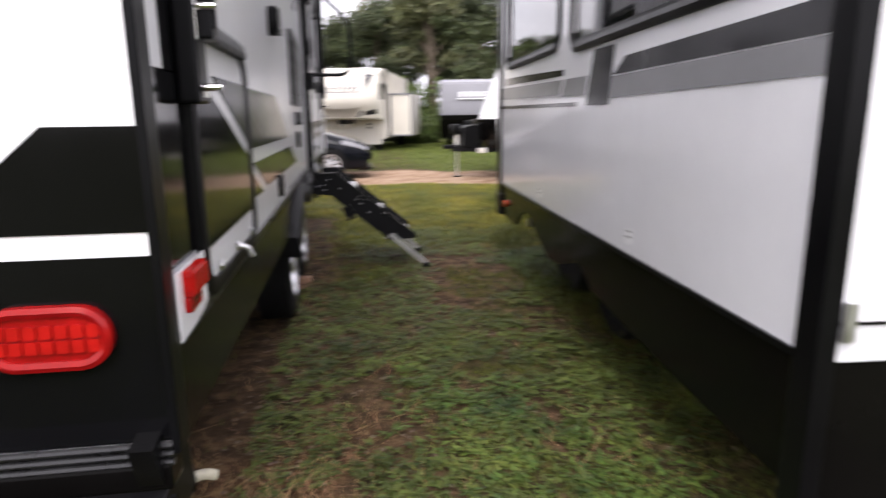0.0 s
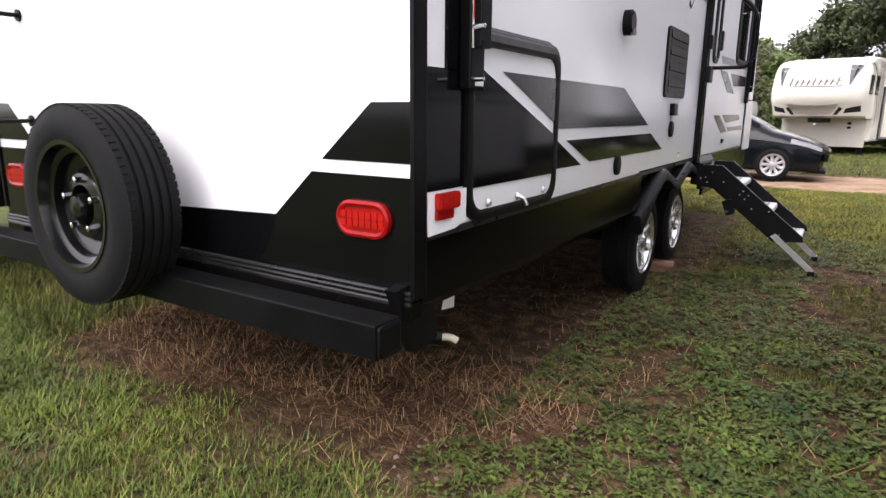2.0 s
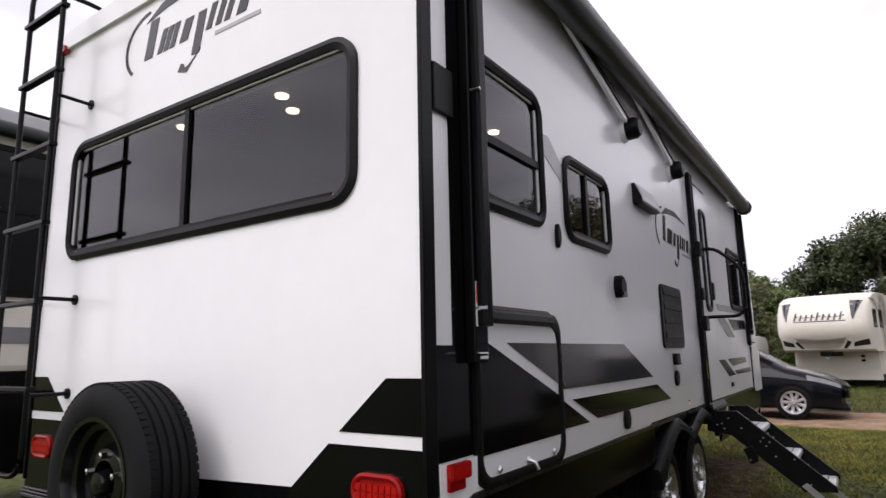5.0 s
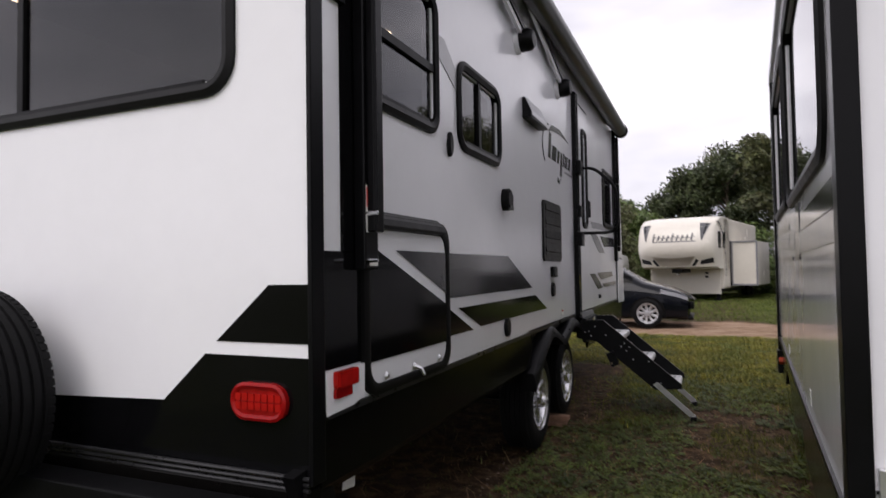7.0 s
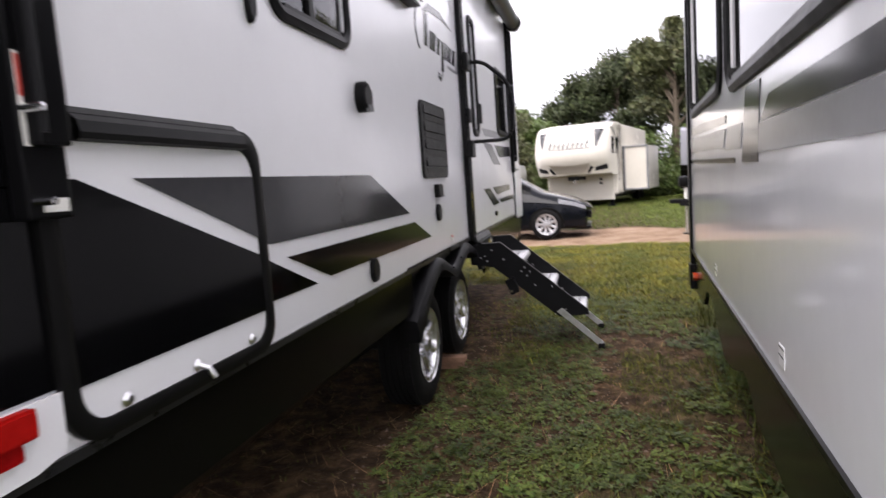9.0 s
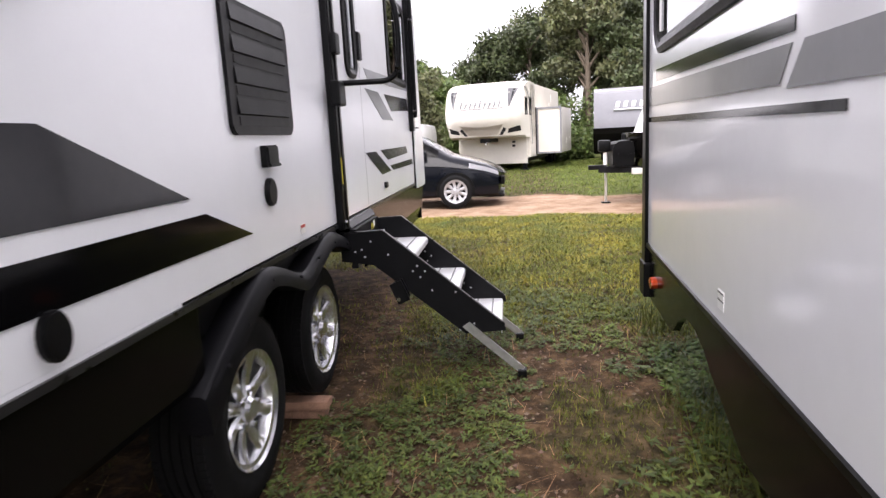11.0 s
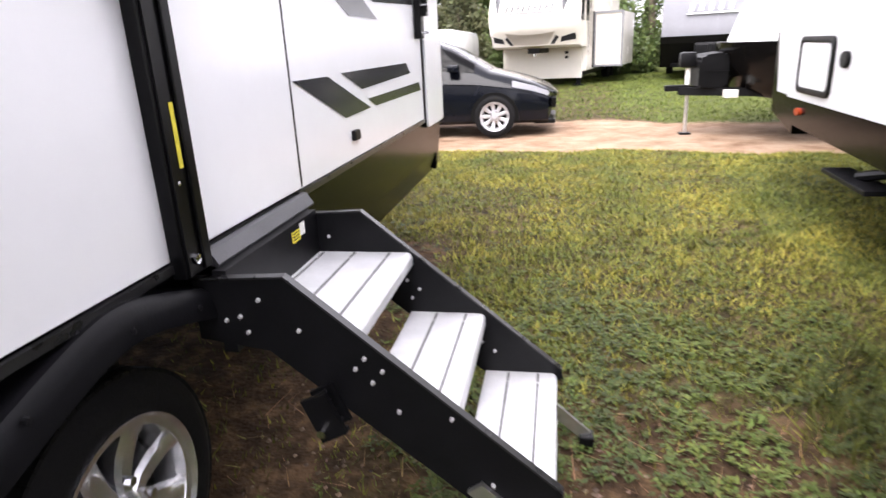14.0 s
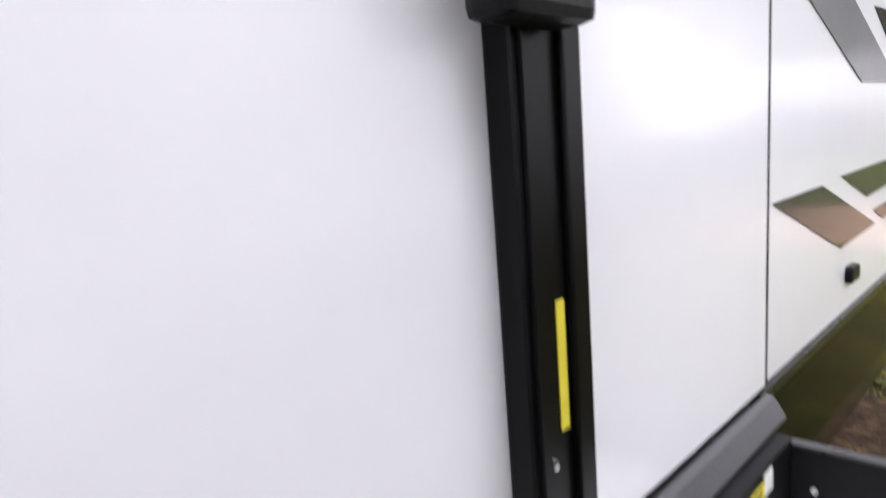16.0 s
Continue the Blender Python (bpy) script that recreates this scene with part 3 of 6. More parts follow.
# skirts
part("skirt", prism([(XS - 0.045, 0.585), (XS - 0.03, 0.585), (XS - 0.004, 0.62), (XS - 0.004, ZB - 0.004), (XS - 0.045, ZB - 0.004)], "y", YR + 0.05, 3.68), SKIRT, trailer)
part("skirt", prism([(XS - 0.045, 0.70), (XS - 0.004, 0.70), (XS - 0.004, ZB - 0.004), (XS - 0.045, ZB - 0.004)], "y", 5.24, 5.80), SKIRT, trailer)
part("skirt", prism([(XS - 0.045, 0.48), (XS - 0.03, 0.48), (XS - 0.004, 0.60), (XS - 0.004, ZB - 0.004), (XS - 0.045, ZB - 0.004)], "y", 5.801, YF - 0.25), SKIRT, trailer)
part("skirt", prism([(XL, 0.48), (XL + 0.04, 0.48), (XL + 0.04, ZB - 0.004), (XL, ZB - 0.004)], "y", YR + 0.05, YF - 0.25), SKIRT, trailer)
part("nose_skirt", prism([(YF - 0.25, ZB - 0.004), (YF - 0.01, ZB - 0.004), (YF - 0.20, 0.52), (YF - 0.25, 0.48)], "x", XL, XS - 0.004), SKIRT, trailer)
part("lower_wall_strip", prism([(1.353, 0.834), (3.60, 0.846), (3.60, ZB - 0.0005), (1.353, ZB - 0.0005)], "x", XS - 0.0035, XS - 0.0002), GELCOAT, trailer)
part("skirt_rail", prism([(1.353, 0.812), (3.60, 0.826), (7.75, ZB - 0.022), (7.75, ZB - 0.001), (3.60, 0.8455), (1.353, 0.8335)], "x", XS - 0.0036, XS + 0.008), MOULD, trailer, "dark metal rail under the side wall")
part("chassis_beam", boxed(-1.0, -0.92, YR + 0.05, YF + 0.2, 0.52, 0.70), STEEL_BLACK, trailer)
part("chassis_beam", boxed(-2.43, -2.35, YR + 0.05, YF + 0.2, 0.52, 0.70), STEEL_BLACK, trailer)
part("underbelly", boxed(XL + 0.06, XS - 0.06, YR + 0.06, YF - 0.3, 0.70, 0.775), PLASTIC, trailer)
part("holding_tank", boxed(-2.2, -1.1, 1.7, 3.2, 0.44, 0.70, bevel=0.03), PLASTIC, trailer)
for y in (4.05, 4.91):
    rods("axle", [(XL + 0.1, y, 0.35), (XS - 0.1, y, 0.35)], 0.035, STEEL_BLACK, trailer)

# rear corner and graphics
part("corner_trim", boxed(XS - 0.004, XS + 0.012, YR - 0.012, YR + 0.052, 0.645, ZT - 0.1, bevel=0.004), TRIM, trailer)
part("corner_trim", boxed(XL - 0.012, XL + 0.004, YR - 0.012, YR + 0.052, 0.70, ZT - 0.1, bevel=0.004), TRIM, trailer)
MIRROR = 2 * -1.675
upper = [(XS, 1.21), (-0.557, 1.21), (-0.755, 1.04), (XS, 1.04)]
lower = [(XS, 1.00), (-0.80, 1.00), (-0.972, 0.848), (-1.675, 0.822), (-1.675, 0.668), (XS, 0.668)]
for side in (upper, lower):
    part("rear_stripe", prism(side, "y", YR - 0.003, YR - 0.0005), DECAL_BLACK, trailer, "gloss black graphic")
    part("rear_stripe", prism([(MIRROR - x, z) for x, z in side], "y", YR - 0.003, YR - 0.0005), DECAL_BLACK, trailer, "gloss black graphic")
for z in (0.632, 0.648, 0.664):
    part("rear_edge_moulding", tube([(XL, YR - 0.012, z), (XS, YR - 0.012, z)], 0.007), MOULD, trailer, smooth=True)
part("rear_sill", boxed(XL + 0.01, XS - 0.005, YR - 0.02, YR + 0.05, 0.58, 0.63, bevel=0.006), SKIRT, trailer)
bumper = part("bumper", boxed(XL + 0.02, XS + 0.01, 1.11, 1.22, 0.52, 0.622, bevel=0.006), BUMPER, trailer, "black square steel bumper")
part("bumper_cap", boxed(XS + 0.0105, XS + 0.022, 1.115, 1.215, 0.525, 0.617, bevel=0.01), PLASTIC, bumper)
part("bumper_bracket", boxed(-0.62, -0.55, 1.221, 1.45, 0.50, 0.575), STEEL_BLACK, bumper)
part("bumper_bracket", boxed(-2.80, -2.73, 1.221, 1.45, 0.50, 0.575), STEEL_BLACK, bumper)
pipe = part("drain_pipe", tube([(-0.62, 1.42, 0.47), (-0.455, 1.525, 0.452)], 0.030, 16), PLASTIC, trailer, smooth=True)
part("pipe_cap", tube(arc([(-0.455, 1.525, 0.452), (-0.43, 1.540, 0.452), (-0.41, 1.550, 0.440)], 0.02), 0.012, 12), BRASS, pipe, "pale weathered screw cap")
part("corner_gusset", prism([(1.24, 0.68), (1.42, 0.70), (1.46, 0.48), (1.34, 0.46)], "x", XS - 0.06, XS - 0.02), PLASTIC, trailer)
part("hanging_tag", prism([(1.72, 0.47), (1.80, 0.46), (1.81, 0.56), (1.75, 0.55)], "x", -0.585, -0.58), LABEL, trailer, "small white hanging tag")


def tail_light(cx):
    lamp = part("tail_light", prism(rrect(cx - 0.098, cx + 0.098, 0.818, 0.922, 0.050), "y", YR - 0.016, YR - 0.002, bevel=0.0), RED_DARK, trailer, "oval red tail light")
    part("lens_rim", ring(rrect(cx - 0.101, cx + 0.101, 0.815, 0.925, 0.053), rrect(cx - 0.084, cx + 0.084, 0.832, 0.908, 0.037), "y", YR - 0.004, YR - 0.020, swell=-0.004), RED_DARK, lamp, smooth=True)
    for i in range(7):
        for k in range(2):
            u, v = cx - 0.072 + i * 0.024, 0.857 + k * 0.026
            part("lens_cell", prism(rrect(u - 0.010, u + 0.010, v - 0.011, v + 0.011, 0.004, 2), "y", YR - 0.0165, YR - 0.021), RED, lamp)


tail_light(-0.585)
tail_light(MIRROR + 0.585)
for x in (-2.90, -0.46):
    part("clearance_light", prism(rrect(x - 0.035, x + 0.035, 3.02, 3.06, 0.012, 3), "y", YR - 0.035, YR - 0.001), RED, trailer)
window("y", YR, -1, *RW, trailer, [("v", -1.69)], "wide dark tinted rear window with rounded corners", r=0.11)


def brand_mark(axis, face, out, u0, v0, s, parent, flip=1, tall=0.8):
    """A plain mark in place of a name: a swoosh, slanted bars and a tail."""
    mark = part("name_mark", prism([(u0 + flip * s * u, v0 + s * tall * v) for u, v in ((0.18, 0.30), (0.30, 0.38), (0.55, 0.40), (0.85, 0.34), (0.60, 0.355), (0.34, 0.335))], axis, face, face + out * 0.003), DECAL_GREY, parent, "charcoal lettering drawn as plain bars")
    sw = []
    for i in range(13):
        a = radians(95 + 130 * i / 12)
        sw.append((0.22 + 0.20 * math.cos(a), 0.17 + 0.20 * math.sin(a)))
    inner = [(u * 0.93 + 0.02, v * 0.92 + 0.014) for u, v in sw]
    part("swoosh", prism([(u0 + flip * s * u, v0 + s * tall * v) for u, v in sw + inner[::-1]], axis, face, face + out * 0.003), DECAL_GREY, mark)
    bars = [(0.20, 0.08, 0.30, 0.050), (0.30, 0.08, 0.21, 0.022), (0.345, 0.08, 0.21, 0.022), (0.39, 0.08, 0.21, 0.022), (0.46, 0.08, 0.20, 0.045), (0.55, -0.02, 0.20, 0.04), (0.64, 0.08, 0.21, 0.022), (0.70, 0.08, 0.20, 0.022), (0.755, 0.08, 0.20, 0.022), (0.83, 0.08, 0.20, 0.045)]
    for u, a, b, w in bars:
        part("letter_bar", prism([(u0 + flip * s * (u + du), v0 + s * tall * v) for du, v in ((-0.022, a), (w - 0.010, a), (w + 0.030, b), (0.018, b))], axis, face, face + out * 0.003), DECAL_GREY, mark)
    tail = [(0.57, -0.02), (0.50, -0.10), (0.44, -0.08), (0.46, -0.04), (0.48, -0.05), (0.485, -0.075), (0.52, -0.06), (0.59, 0.0)]
    part("tail_stroke", prism([(u0 + flip * s * u, v0 + s * tall * v) for u, v in tail], axis, face, face + out * 0.003), DECAL_GREY, mark)
    part("tag_line", prism([(u0 + flip * s * u, v0 + s * tall * v) for u, v in ((0.68, 0.03), (0.95, 0.03), (0.95, 0.05), (0.68, 0.05))], axis, face, face + out * 0.003), DECAL_LIGHT, mark)


brand_mark("y", YR, -1, -2.28, 2.66, 1.12, trailer)
brand_mark("x", XS, 1, 4.03, 1.985, 1.10, trailer)

# spare wheel on the rear
part("spare_carrier", boxed(-1.73, -1.59, 1.13, 1.19, 0.62, 0.92), STEEL_BLACK, trailer)
wheel("spare_wheel", "y", 0.975, -1, -1.66, 0.848, 0.357, 0.222, 0.215, trailer, RIM_BLACK, steel=True, label="spare wheel with black steel rim and ribbed tread")

# ladder
ladder = part("ladder", bmesh.new(), TRIM, trailer, "black tubular roof ladder")
LX0, LX1, LY = -2.95, -2.57, 1.12
part("rail", tube(arc([(LX0, YR + 0.5, ZT + 0.06), (LX0, YR + 0.25, ZT + 0.28), (LX0, LY, ZT + 0.26), (LX0, LY, 0.76), (LX1, LY, 0.76), (LX1, LY, ZT + 0.26), (LX1, YR + 0.25, ZT + 0.28), (LX1, YR + 0.5, ZT + 0.06)], 0.14), 0.0135, 10), TRIM, ladder, smooth=True)
for z in (1.16, 1.57, 1.96, 2.36, 2.76, 3.12):
    part("rung", boxed(LX0 - 0.03, LX1 + 0.03, LY - 0.02, LY + 0.02, z - 0.011, z + 0.011, bevel=0.004), TRIM, ladder)
for z in (1.13, 1.59, 2.63):
    for x in (LX0, LX1):
        st = rods("standoff", [(x, LY, z), (x, YR, z)], 0.010, TRIM, ladder)
        part("foot_flange", lathe([(0.0001, YR - 0.012), (0.026, YR - 0.010), (0.026, YR - 0.001), (0.0001, YR - 0.001)], "y", x, z, 14), TRIM, st)

# side graphics
def stripe(pts, material, parent=trailer, name="side_stripe", x=XS, d=0.003, label=""):
    return part(name, prism(pts, "x", x + 0.0003, x + d), material, parent, label)


stripe([(YR + 0.052, 1.308), (1.572, 1.308), (1.572, 0.955), (YR + 0.052, 0.955)], DECAL_BLACK)
stripe([(1.608, 1.318), (1.655, 1.318), (2.246, 1.102), (2.246, 0.945), (1.608, 0.945)], DECAL_BLACK, d=0.016, label="black graphic across the baggage door")
stripe([(2.290, 1.085), (2.610, 0.957), (2.290, 0.957)], DECAL_BLACK)
stripe([(1.80, 1.318), (2.246, 1.318), (2.246, 1.150)], DECAL_GREY, d=0.016)
stripe([(2.290, 1.318), (3.185, 1.318), (3.705, 1.122), (2.33, 1.122), (2.290, 1.134)], DECAL_GREY)
stripe([(2.42, 1.072), (3.78, 1.072), (4.09, 0.965), (2.72, 0.965)], DECAL_BLACK)
stripe([(2.225, 2.26), (2.30, 2.26), (2.45, 2.15), (2.45, 2.06), (2.225, 2.17)], DECAL_LIGHT)
stripe([(YR + 0.052, ZB), (1.352, ZB), (1.352, ZT - 0.12), (YR + 0.052, ZT - 0.12)], TRIM, d=0.004)
stripe([(1.455, 1.305), (1.62, 1.305), (1.62, ZT - 0.12), (1.455, ZT - 0.12)], DECAL_BLACK)
stripe([(5.85, 1.185), (6.15, 1.185), (6.65, 1.030), (6.31, 1.022)], DECAL_GREY)
stripe([(6.30, 1.190), (7.36, 1.196), (7.44, 1.140), (6.55, 1.115)], DECAL_GREY)
stripe([(6.62, 1.070), (7.65, 1.080), (7.69, 1.032), (6.74, 1.030)], DECAL_GREY)
stripe([(5.95, 1.58), (6.35, 1.58), (6.85, 1.40), (6.45, 1.40)], DECAL_MID)
stripe([(6.55, 1.58), (7.55, 1.60), (7.60, 1.50), (6.80, 1.47)], DECAL_GREY)
stripe([(5.95, 1.70), (7.60, 1.74), (7.60, 1.67), (6.05, 1.64)], DECAL_LIGHT)

# baggage door
bag = part("baggage_door", prism(rrect(1.60, 2.25, 0.862, 1.400, 0.07), "x", XS + 0.0003, XS + 0.012, bevel=0.003), GELCOAT, trailer, "white baggage door with black rubber seal")
part("seal", ring(rrect(1.568, 2.289, 0.832, 1.438, 0.085), rrect(1.606, 2.248, 0.868, 1.388, 0.065), "x", XS + 0.0005, XS + 0.017, swell=0.006), GASKET, bag, smooth=True)
part("hinge_strip", boxed(XS + 0.018, XS + 0.028, 1.66, 2.20, 1.398, 1.410), TRIM, bag)
for y, big in ((1.71, False), (1.93, True), (2.16, False)):
    latch = part("latch", lathe([(0.0001, XS + 0.026), (0.008, XS + 0.0255), (0.011, XS + 0.022), (0.014, XS + 0.017), (0.015, XS + 0.0165), (0.0001, XS + 0.0165)], "x", y, 0.886, 18), ALU, bag, "small round metal lock", smooth=True)
    if big:
        part("thumb_lever", tube([(XS + 0.024, y, 0.886), (XS + 0.044, y + 0.004, 0.878), (XS + 0.052, y + 0.012, 0.854)], 0.0075, 10), ALU, latch, smooth=True)
    else:
        part("keyhole", boxed(XS + 0.0262, XS + 0.0268, y - 0.0015, y + 0.0015, 0.882, 0.891), GASKET, latch)
part("hinge_cover", prism([(XS + 0.017, 1.386), (XS + 0.034, 1.390), (XS + 0.036, 1.402), (XS + 0.030, 1.424), (XS + 0.0005, 1.452), (XS + 0.0005, 1.4395)], "y", 1.66, 2.20), GASKET, bag, "black hinge cover along the top edge")

# rear corner: marker light on a white plate
part("marker_plate", prism([(1.353, 0.826), (1.50, 0.832), (1.565, 0.848), (1.566, 0.952), (1.353, 0.952)], "x", XS + 0.0124, XS + 0.016), GELCOAT, trailer)
mk = part("side_marker_light", prism(rrect(1.385, 1.500, 0.900, 0.950, 0.006, 2), "x", XS + 0.0165, XS + 0.038, bevel=0.005), RED, trailer, "red side marker light")
part("marker_base", prism(rrect(1.385, 1.475, 0.870, 0.8995, 0.005, 2), "x", XS + 0.0165, XS + 0.027), RED_DARK, mk)

# rear awning arm, awning tube, front arm
awning = part("awning", bmesh.new(), AWNING, trailer, "rolled dark awning with black arms")
TY0, TY1, TX, TZ = 1.50, 7.72, -0.30, 2.93
part("roller_tube", lathe([(0.075, TY0), (0.075, TY1), (0.0001, TY1), (0.0001, TY0)], "y", TX, TZ, 24), AWNING, awning, smooth=True)
part("roof_flap", prism([(XS + 0.005, ZT - 0.10), (XS + 0.012, ZT - 0.09), (TX + 0.05, TZ + 0.07), (TX + 0.03, TZ + 0.055)], "y", TY0 + 0.1, TY1 - 0.1), AWNING, awning)
for y, zb, zt in ((1.53, 1.25, 2.95), (7.60, 1.32, 2.95)):
    arm = part("arm", boxed(XS + 0.005, XS + 0.045, y, y + 0.085, zb, zt, bevel=0.006), TRIM, awning)
    part("inner_channel", boxed(XS + 0.045, XS + 0.075, y + 0.012, y + 0.072, zb + 0.12, zt - 0.1, bevel=0.006), TRIM, arm)
    part("arm_edge", tube([(XS + 0.076, y + 0.02, zb + 0.14), (XS + 0.076, y + 0.02, zt - 0.12)], 0.005), STEEL_BLACK, arm)
    part("end_cap", lathe([(0.0001, y - 0.03), (0.085, y - 0.025), (0.088, y + 0.06), (0.0001, y + 0.07)], "y", TX, TZ, 20), PLASTIC, arm, smooth=True)
    for z in (zb + 0.03, zb + 0.18, zb + 0.95):
        part("bolt_head", lathe([(0.0001, XS + 0.086), (0.007, XS + 0.084), (0.008, XS + 0.046), (0.0001, XS + 0.046)], "x", y + 0.012, z, 10), CHROME, arm)
part("warning_label", boxed(XS + 0.0455, XS + 0.047, 1.535, 1.55, 1.37, 1.52), LABEL, awning)
part("warning_label_print", boxed(XS + 0.0472, XS + 0.0482, 1.536, 1.549, 1.45, 1.515), LABEL_RED, awning)
part("mounting_bracket", boxed(XS + 0.0005, XS + 0.018, 1.354, 1.470, 2.08, 2.25, bevel=0.004), TRIM, awning)
part("maker_label", boxed(XS + 0.0455, XS + 0.047, 1.555, 1.605, 1.262, 1.285), LABEL, awning)
# folding support struts under the awning
for y0, y1 in ((2.85, 3.46), (4.05, 4.56)):
    st = part("support_strut", prism([(y0 - 0.55, TZ + 0.02), (y0 - 0.47, TZ + 0.02), (y1 + 0.02, 2.69), (y1 - 0.03, 2.66)], "x", XS + 0.03, XS + 0.05), GELCOAT, awning, "white folding support strut")
    part("strut_face", prism([(y0 - 0.47, TZ + 0.02), (y0 - 0.36, TZ + 0.02), (y1 + 0.03, 2.72), (y1 + 0.0, 2.69)], "x", XS + 0.051, XS + 0.06), TRIM, st, "black fabric gusset")
    spk = part("speaker", lathe([(0.0001, XS + 0.115), (0.050, XS + 0.112), (0.068, XS + 0.085), (0.070, XS + 0.03), (0.0001, XS + 0.03)], "x", y1, 2.645, 24), PLASTIC, st, "round black exterior speaker", smooth=True)
    part("speaker_base", lathe([(0.0001, XS + 0.0295), (0.072, XS + 0.028), (0.080, XS + 0.012), (0.082, XS + 0.0005), (0.0001, XS + 0.0005)], "x", y1, 2.645, 24), GELCOAT, spk, "white mounting base", smooth=True)

window("x", XS, 1, *W1, trailer, [("h", 2.09)], "dark tinted window with a sliding lower pane")
window("x", XS, 1, *W2, trailer, [("v", 2.745)], "dark tinted twin-pane window")
window("x", XS, 1, *W3, trailer, [], "dark tinted front window")

# small fittings on the side
def oval_cap(y, z, ry, rz, d=0.02, name="utility_cap"):
    return part(name, prism(ellipse(y, z, ry, rz, 22), "x", XS + 0.0005, XS + d, bevel=0.005), PLASTIC, trailer, "small black oval cap", smooth=True)


oval_cap(2.335, 1.80, 0.018, 0.055)
oval_cap(3.135, 0.920, 0.040, 0.052)
oval_cap(4.265, 1.090, 0.042, 0.052)
hood = part("range_vent_hood", prism([(XS + 0.0005, 2.335), (XS + 0.018, 2.335), (XS + 0.062, 2.235), (XS + 0.062, 2.205), (XS + 0.0005, 2.205)], "y", 3.575, 3.97, bevel=0.006), GELCOAT, trailer, "white vent hood")
part("hood_underside", boxed(XS + 0.001, XS + 0.063, 3.575, 3.965, 2.192, 2.2045), PLASTIC, hood)
part("hood_mouth", prism([(XS + 0.001, 2.325), (XS + 0.018, 2.325), (XS + 0.060, 2.23), (XS + 0.060, 2.195), (XS + 0.001, 2.195)], "y", 3.555, 3.574), PLASTIC, hood)
lt = part("porch_light", prism(ellipse(3.125, 1.632, 0.042, 0.062, 28), "x", XS + 0.0005, XS + 0.048, bevel=0.010), PLASTIC, trailer, "black oval porch light", smooth=True)
part("light_lens", prism(rrect(3.112, 3.158, 1.572, 1.60, 0.01, 3), "x", XS + 0.02, XS + 0.053), DECAL_MID, lt)
vent = part("refrigerator_vent", prism(rrect(4.0, 4.56, 1.295, 1.725, 0.035), "x", XS + 0.0005, XS + 0.014, bevel=0.005), PLASTIC, trailer, "black louvred refrigerator vent")
for i in range(4):
    z = 1.36 + i * 0.098
    part("louvre", prism([(XS + 0.012, z + 0.052), (XS + 0.016, z + 0.054), (XS + 0.022, z + 0.004), (XS + 0.014, z)], "y", 4.05, 4.51), PLASTIC, vent)
    part("louvre_slot", boxed(XS + 0.0125, XS + 0.016, 4.055, 4.505, z - 0.034, z - 0.006), GASKET, vent)
out_box = part("power_outlet", prism(rrect(4.225, 4.330, 1.180, 1.258, 0.008, 3), "x", XS + 0.0005, XS + 0.03, bevel=0.006), PLASTIC, trailer, "black outlet cover")
part("cover_lip", boxed(XS + 0.03, XS + 0.036, 4.23, 4.325, 1.182, 1.192), PLASTIC, out_box)
part("tyre_label", boxed(XS + 0.0004, XS + 0.0018, 4.565, 4.625, 0.885, 0.925), LABEL, trailer)
part("tyre_label_print", boxed(XS + 0.002, XS + 0.0028, 4.568, 4.622, 0.910, 0.922), LABEL_RED, trailer)
part("cable_socket", prism(rrect(6.36, 6.43, 0.925, 0.965, 0.006, 2), "x", XS + 0.0005, XS + 0.018, bevel=0.003), PLASTIC, trailer)

# entry door with its black hinge post and folding grab handle
door = part("entry_door", panel("x", XS - 0.02, XS + 0.010, 5.222, 5.798, 0.862, 2.715, [hole(DW)]), GELCOAT, trailer, "white entry door with a tall dark window")
part("door_seam", boxed(XS + 0.0005, XS + 0.006, 5.80, 5.822, 0.86, 2.73), GASKET, door)
part("door_seam", boxed(XS + 0.0005, XS + 0.006, 5.232, 5.822, 2.722, 2.742), GASKET, door)
part("door_latch", boxed(XS + 0.0105, XS + 0.04, 5.715, 5.78, 1.72, 1.88, bevel=0.01), PLASTIC, door)
window("x", XS + 0.010, 1, *DW, door, [], r=0.07)
post = part("hinge_post", boxed(XS + 0.0005, XS + 0.035, 5.105, 5.206, 0.815, 2.77, bevel=0.005), TRIM, trailer, "black vertical door hinge post")
part("post_rib", boxed(XS + 0.035, XS + 0.043, 5.168, 5.198, 0.82, 2.76, bevel=0.003), TRIM, post)
part("post_rib", boxed(XS + 0.035, XS + 0.041, 5.112, 5.124, 0.82, 2.76), TRIM, post)
part("warning_label", boxed(XS + 0.0353, XS + 0.037, 5.148, 5.161, 1.048, 1.182), YELLOW, post, "yellow warning label")
part("bolt_head", lathe([(0.0001, XS + 0.05), (0.011, XS + 0.048), (0.012, XS + 0.036), (0.0001, XS + 0.036)], "x", 5.14, 0.852, 10), CHROME, post)
part("bolt_head", lathe([(0.0001, XS + 0.042), (0.005, XS + 0.041), (0.006, XS + 0.036), (0.0001, XS + 0.036)], "x", 5.13, 1.02, 10), CHROME, post)
grab = part("grab_handle", tube(arc([(XS + 0.05, 5.14, 2.10), (XS + 0.17, 5.15, 2.10), (XS + 0.35, 5.17, 1.94), (XS + 0.365, 5.17, 1.74), (XS + 0.35, 5.17, 1.54), (XS + 0.17, 5.15, 1.54), (XS + 0.05, 5.14, 1.54)], 0.09, 6), 0.014, 10), TRIM, trailer, "black folding grab handle", smooth=True)
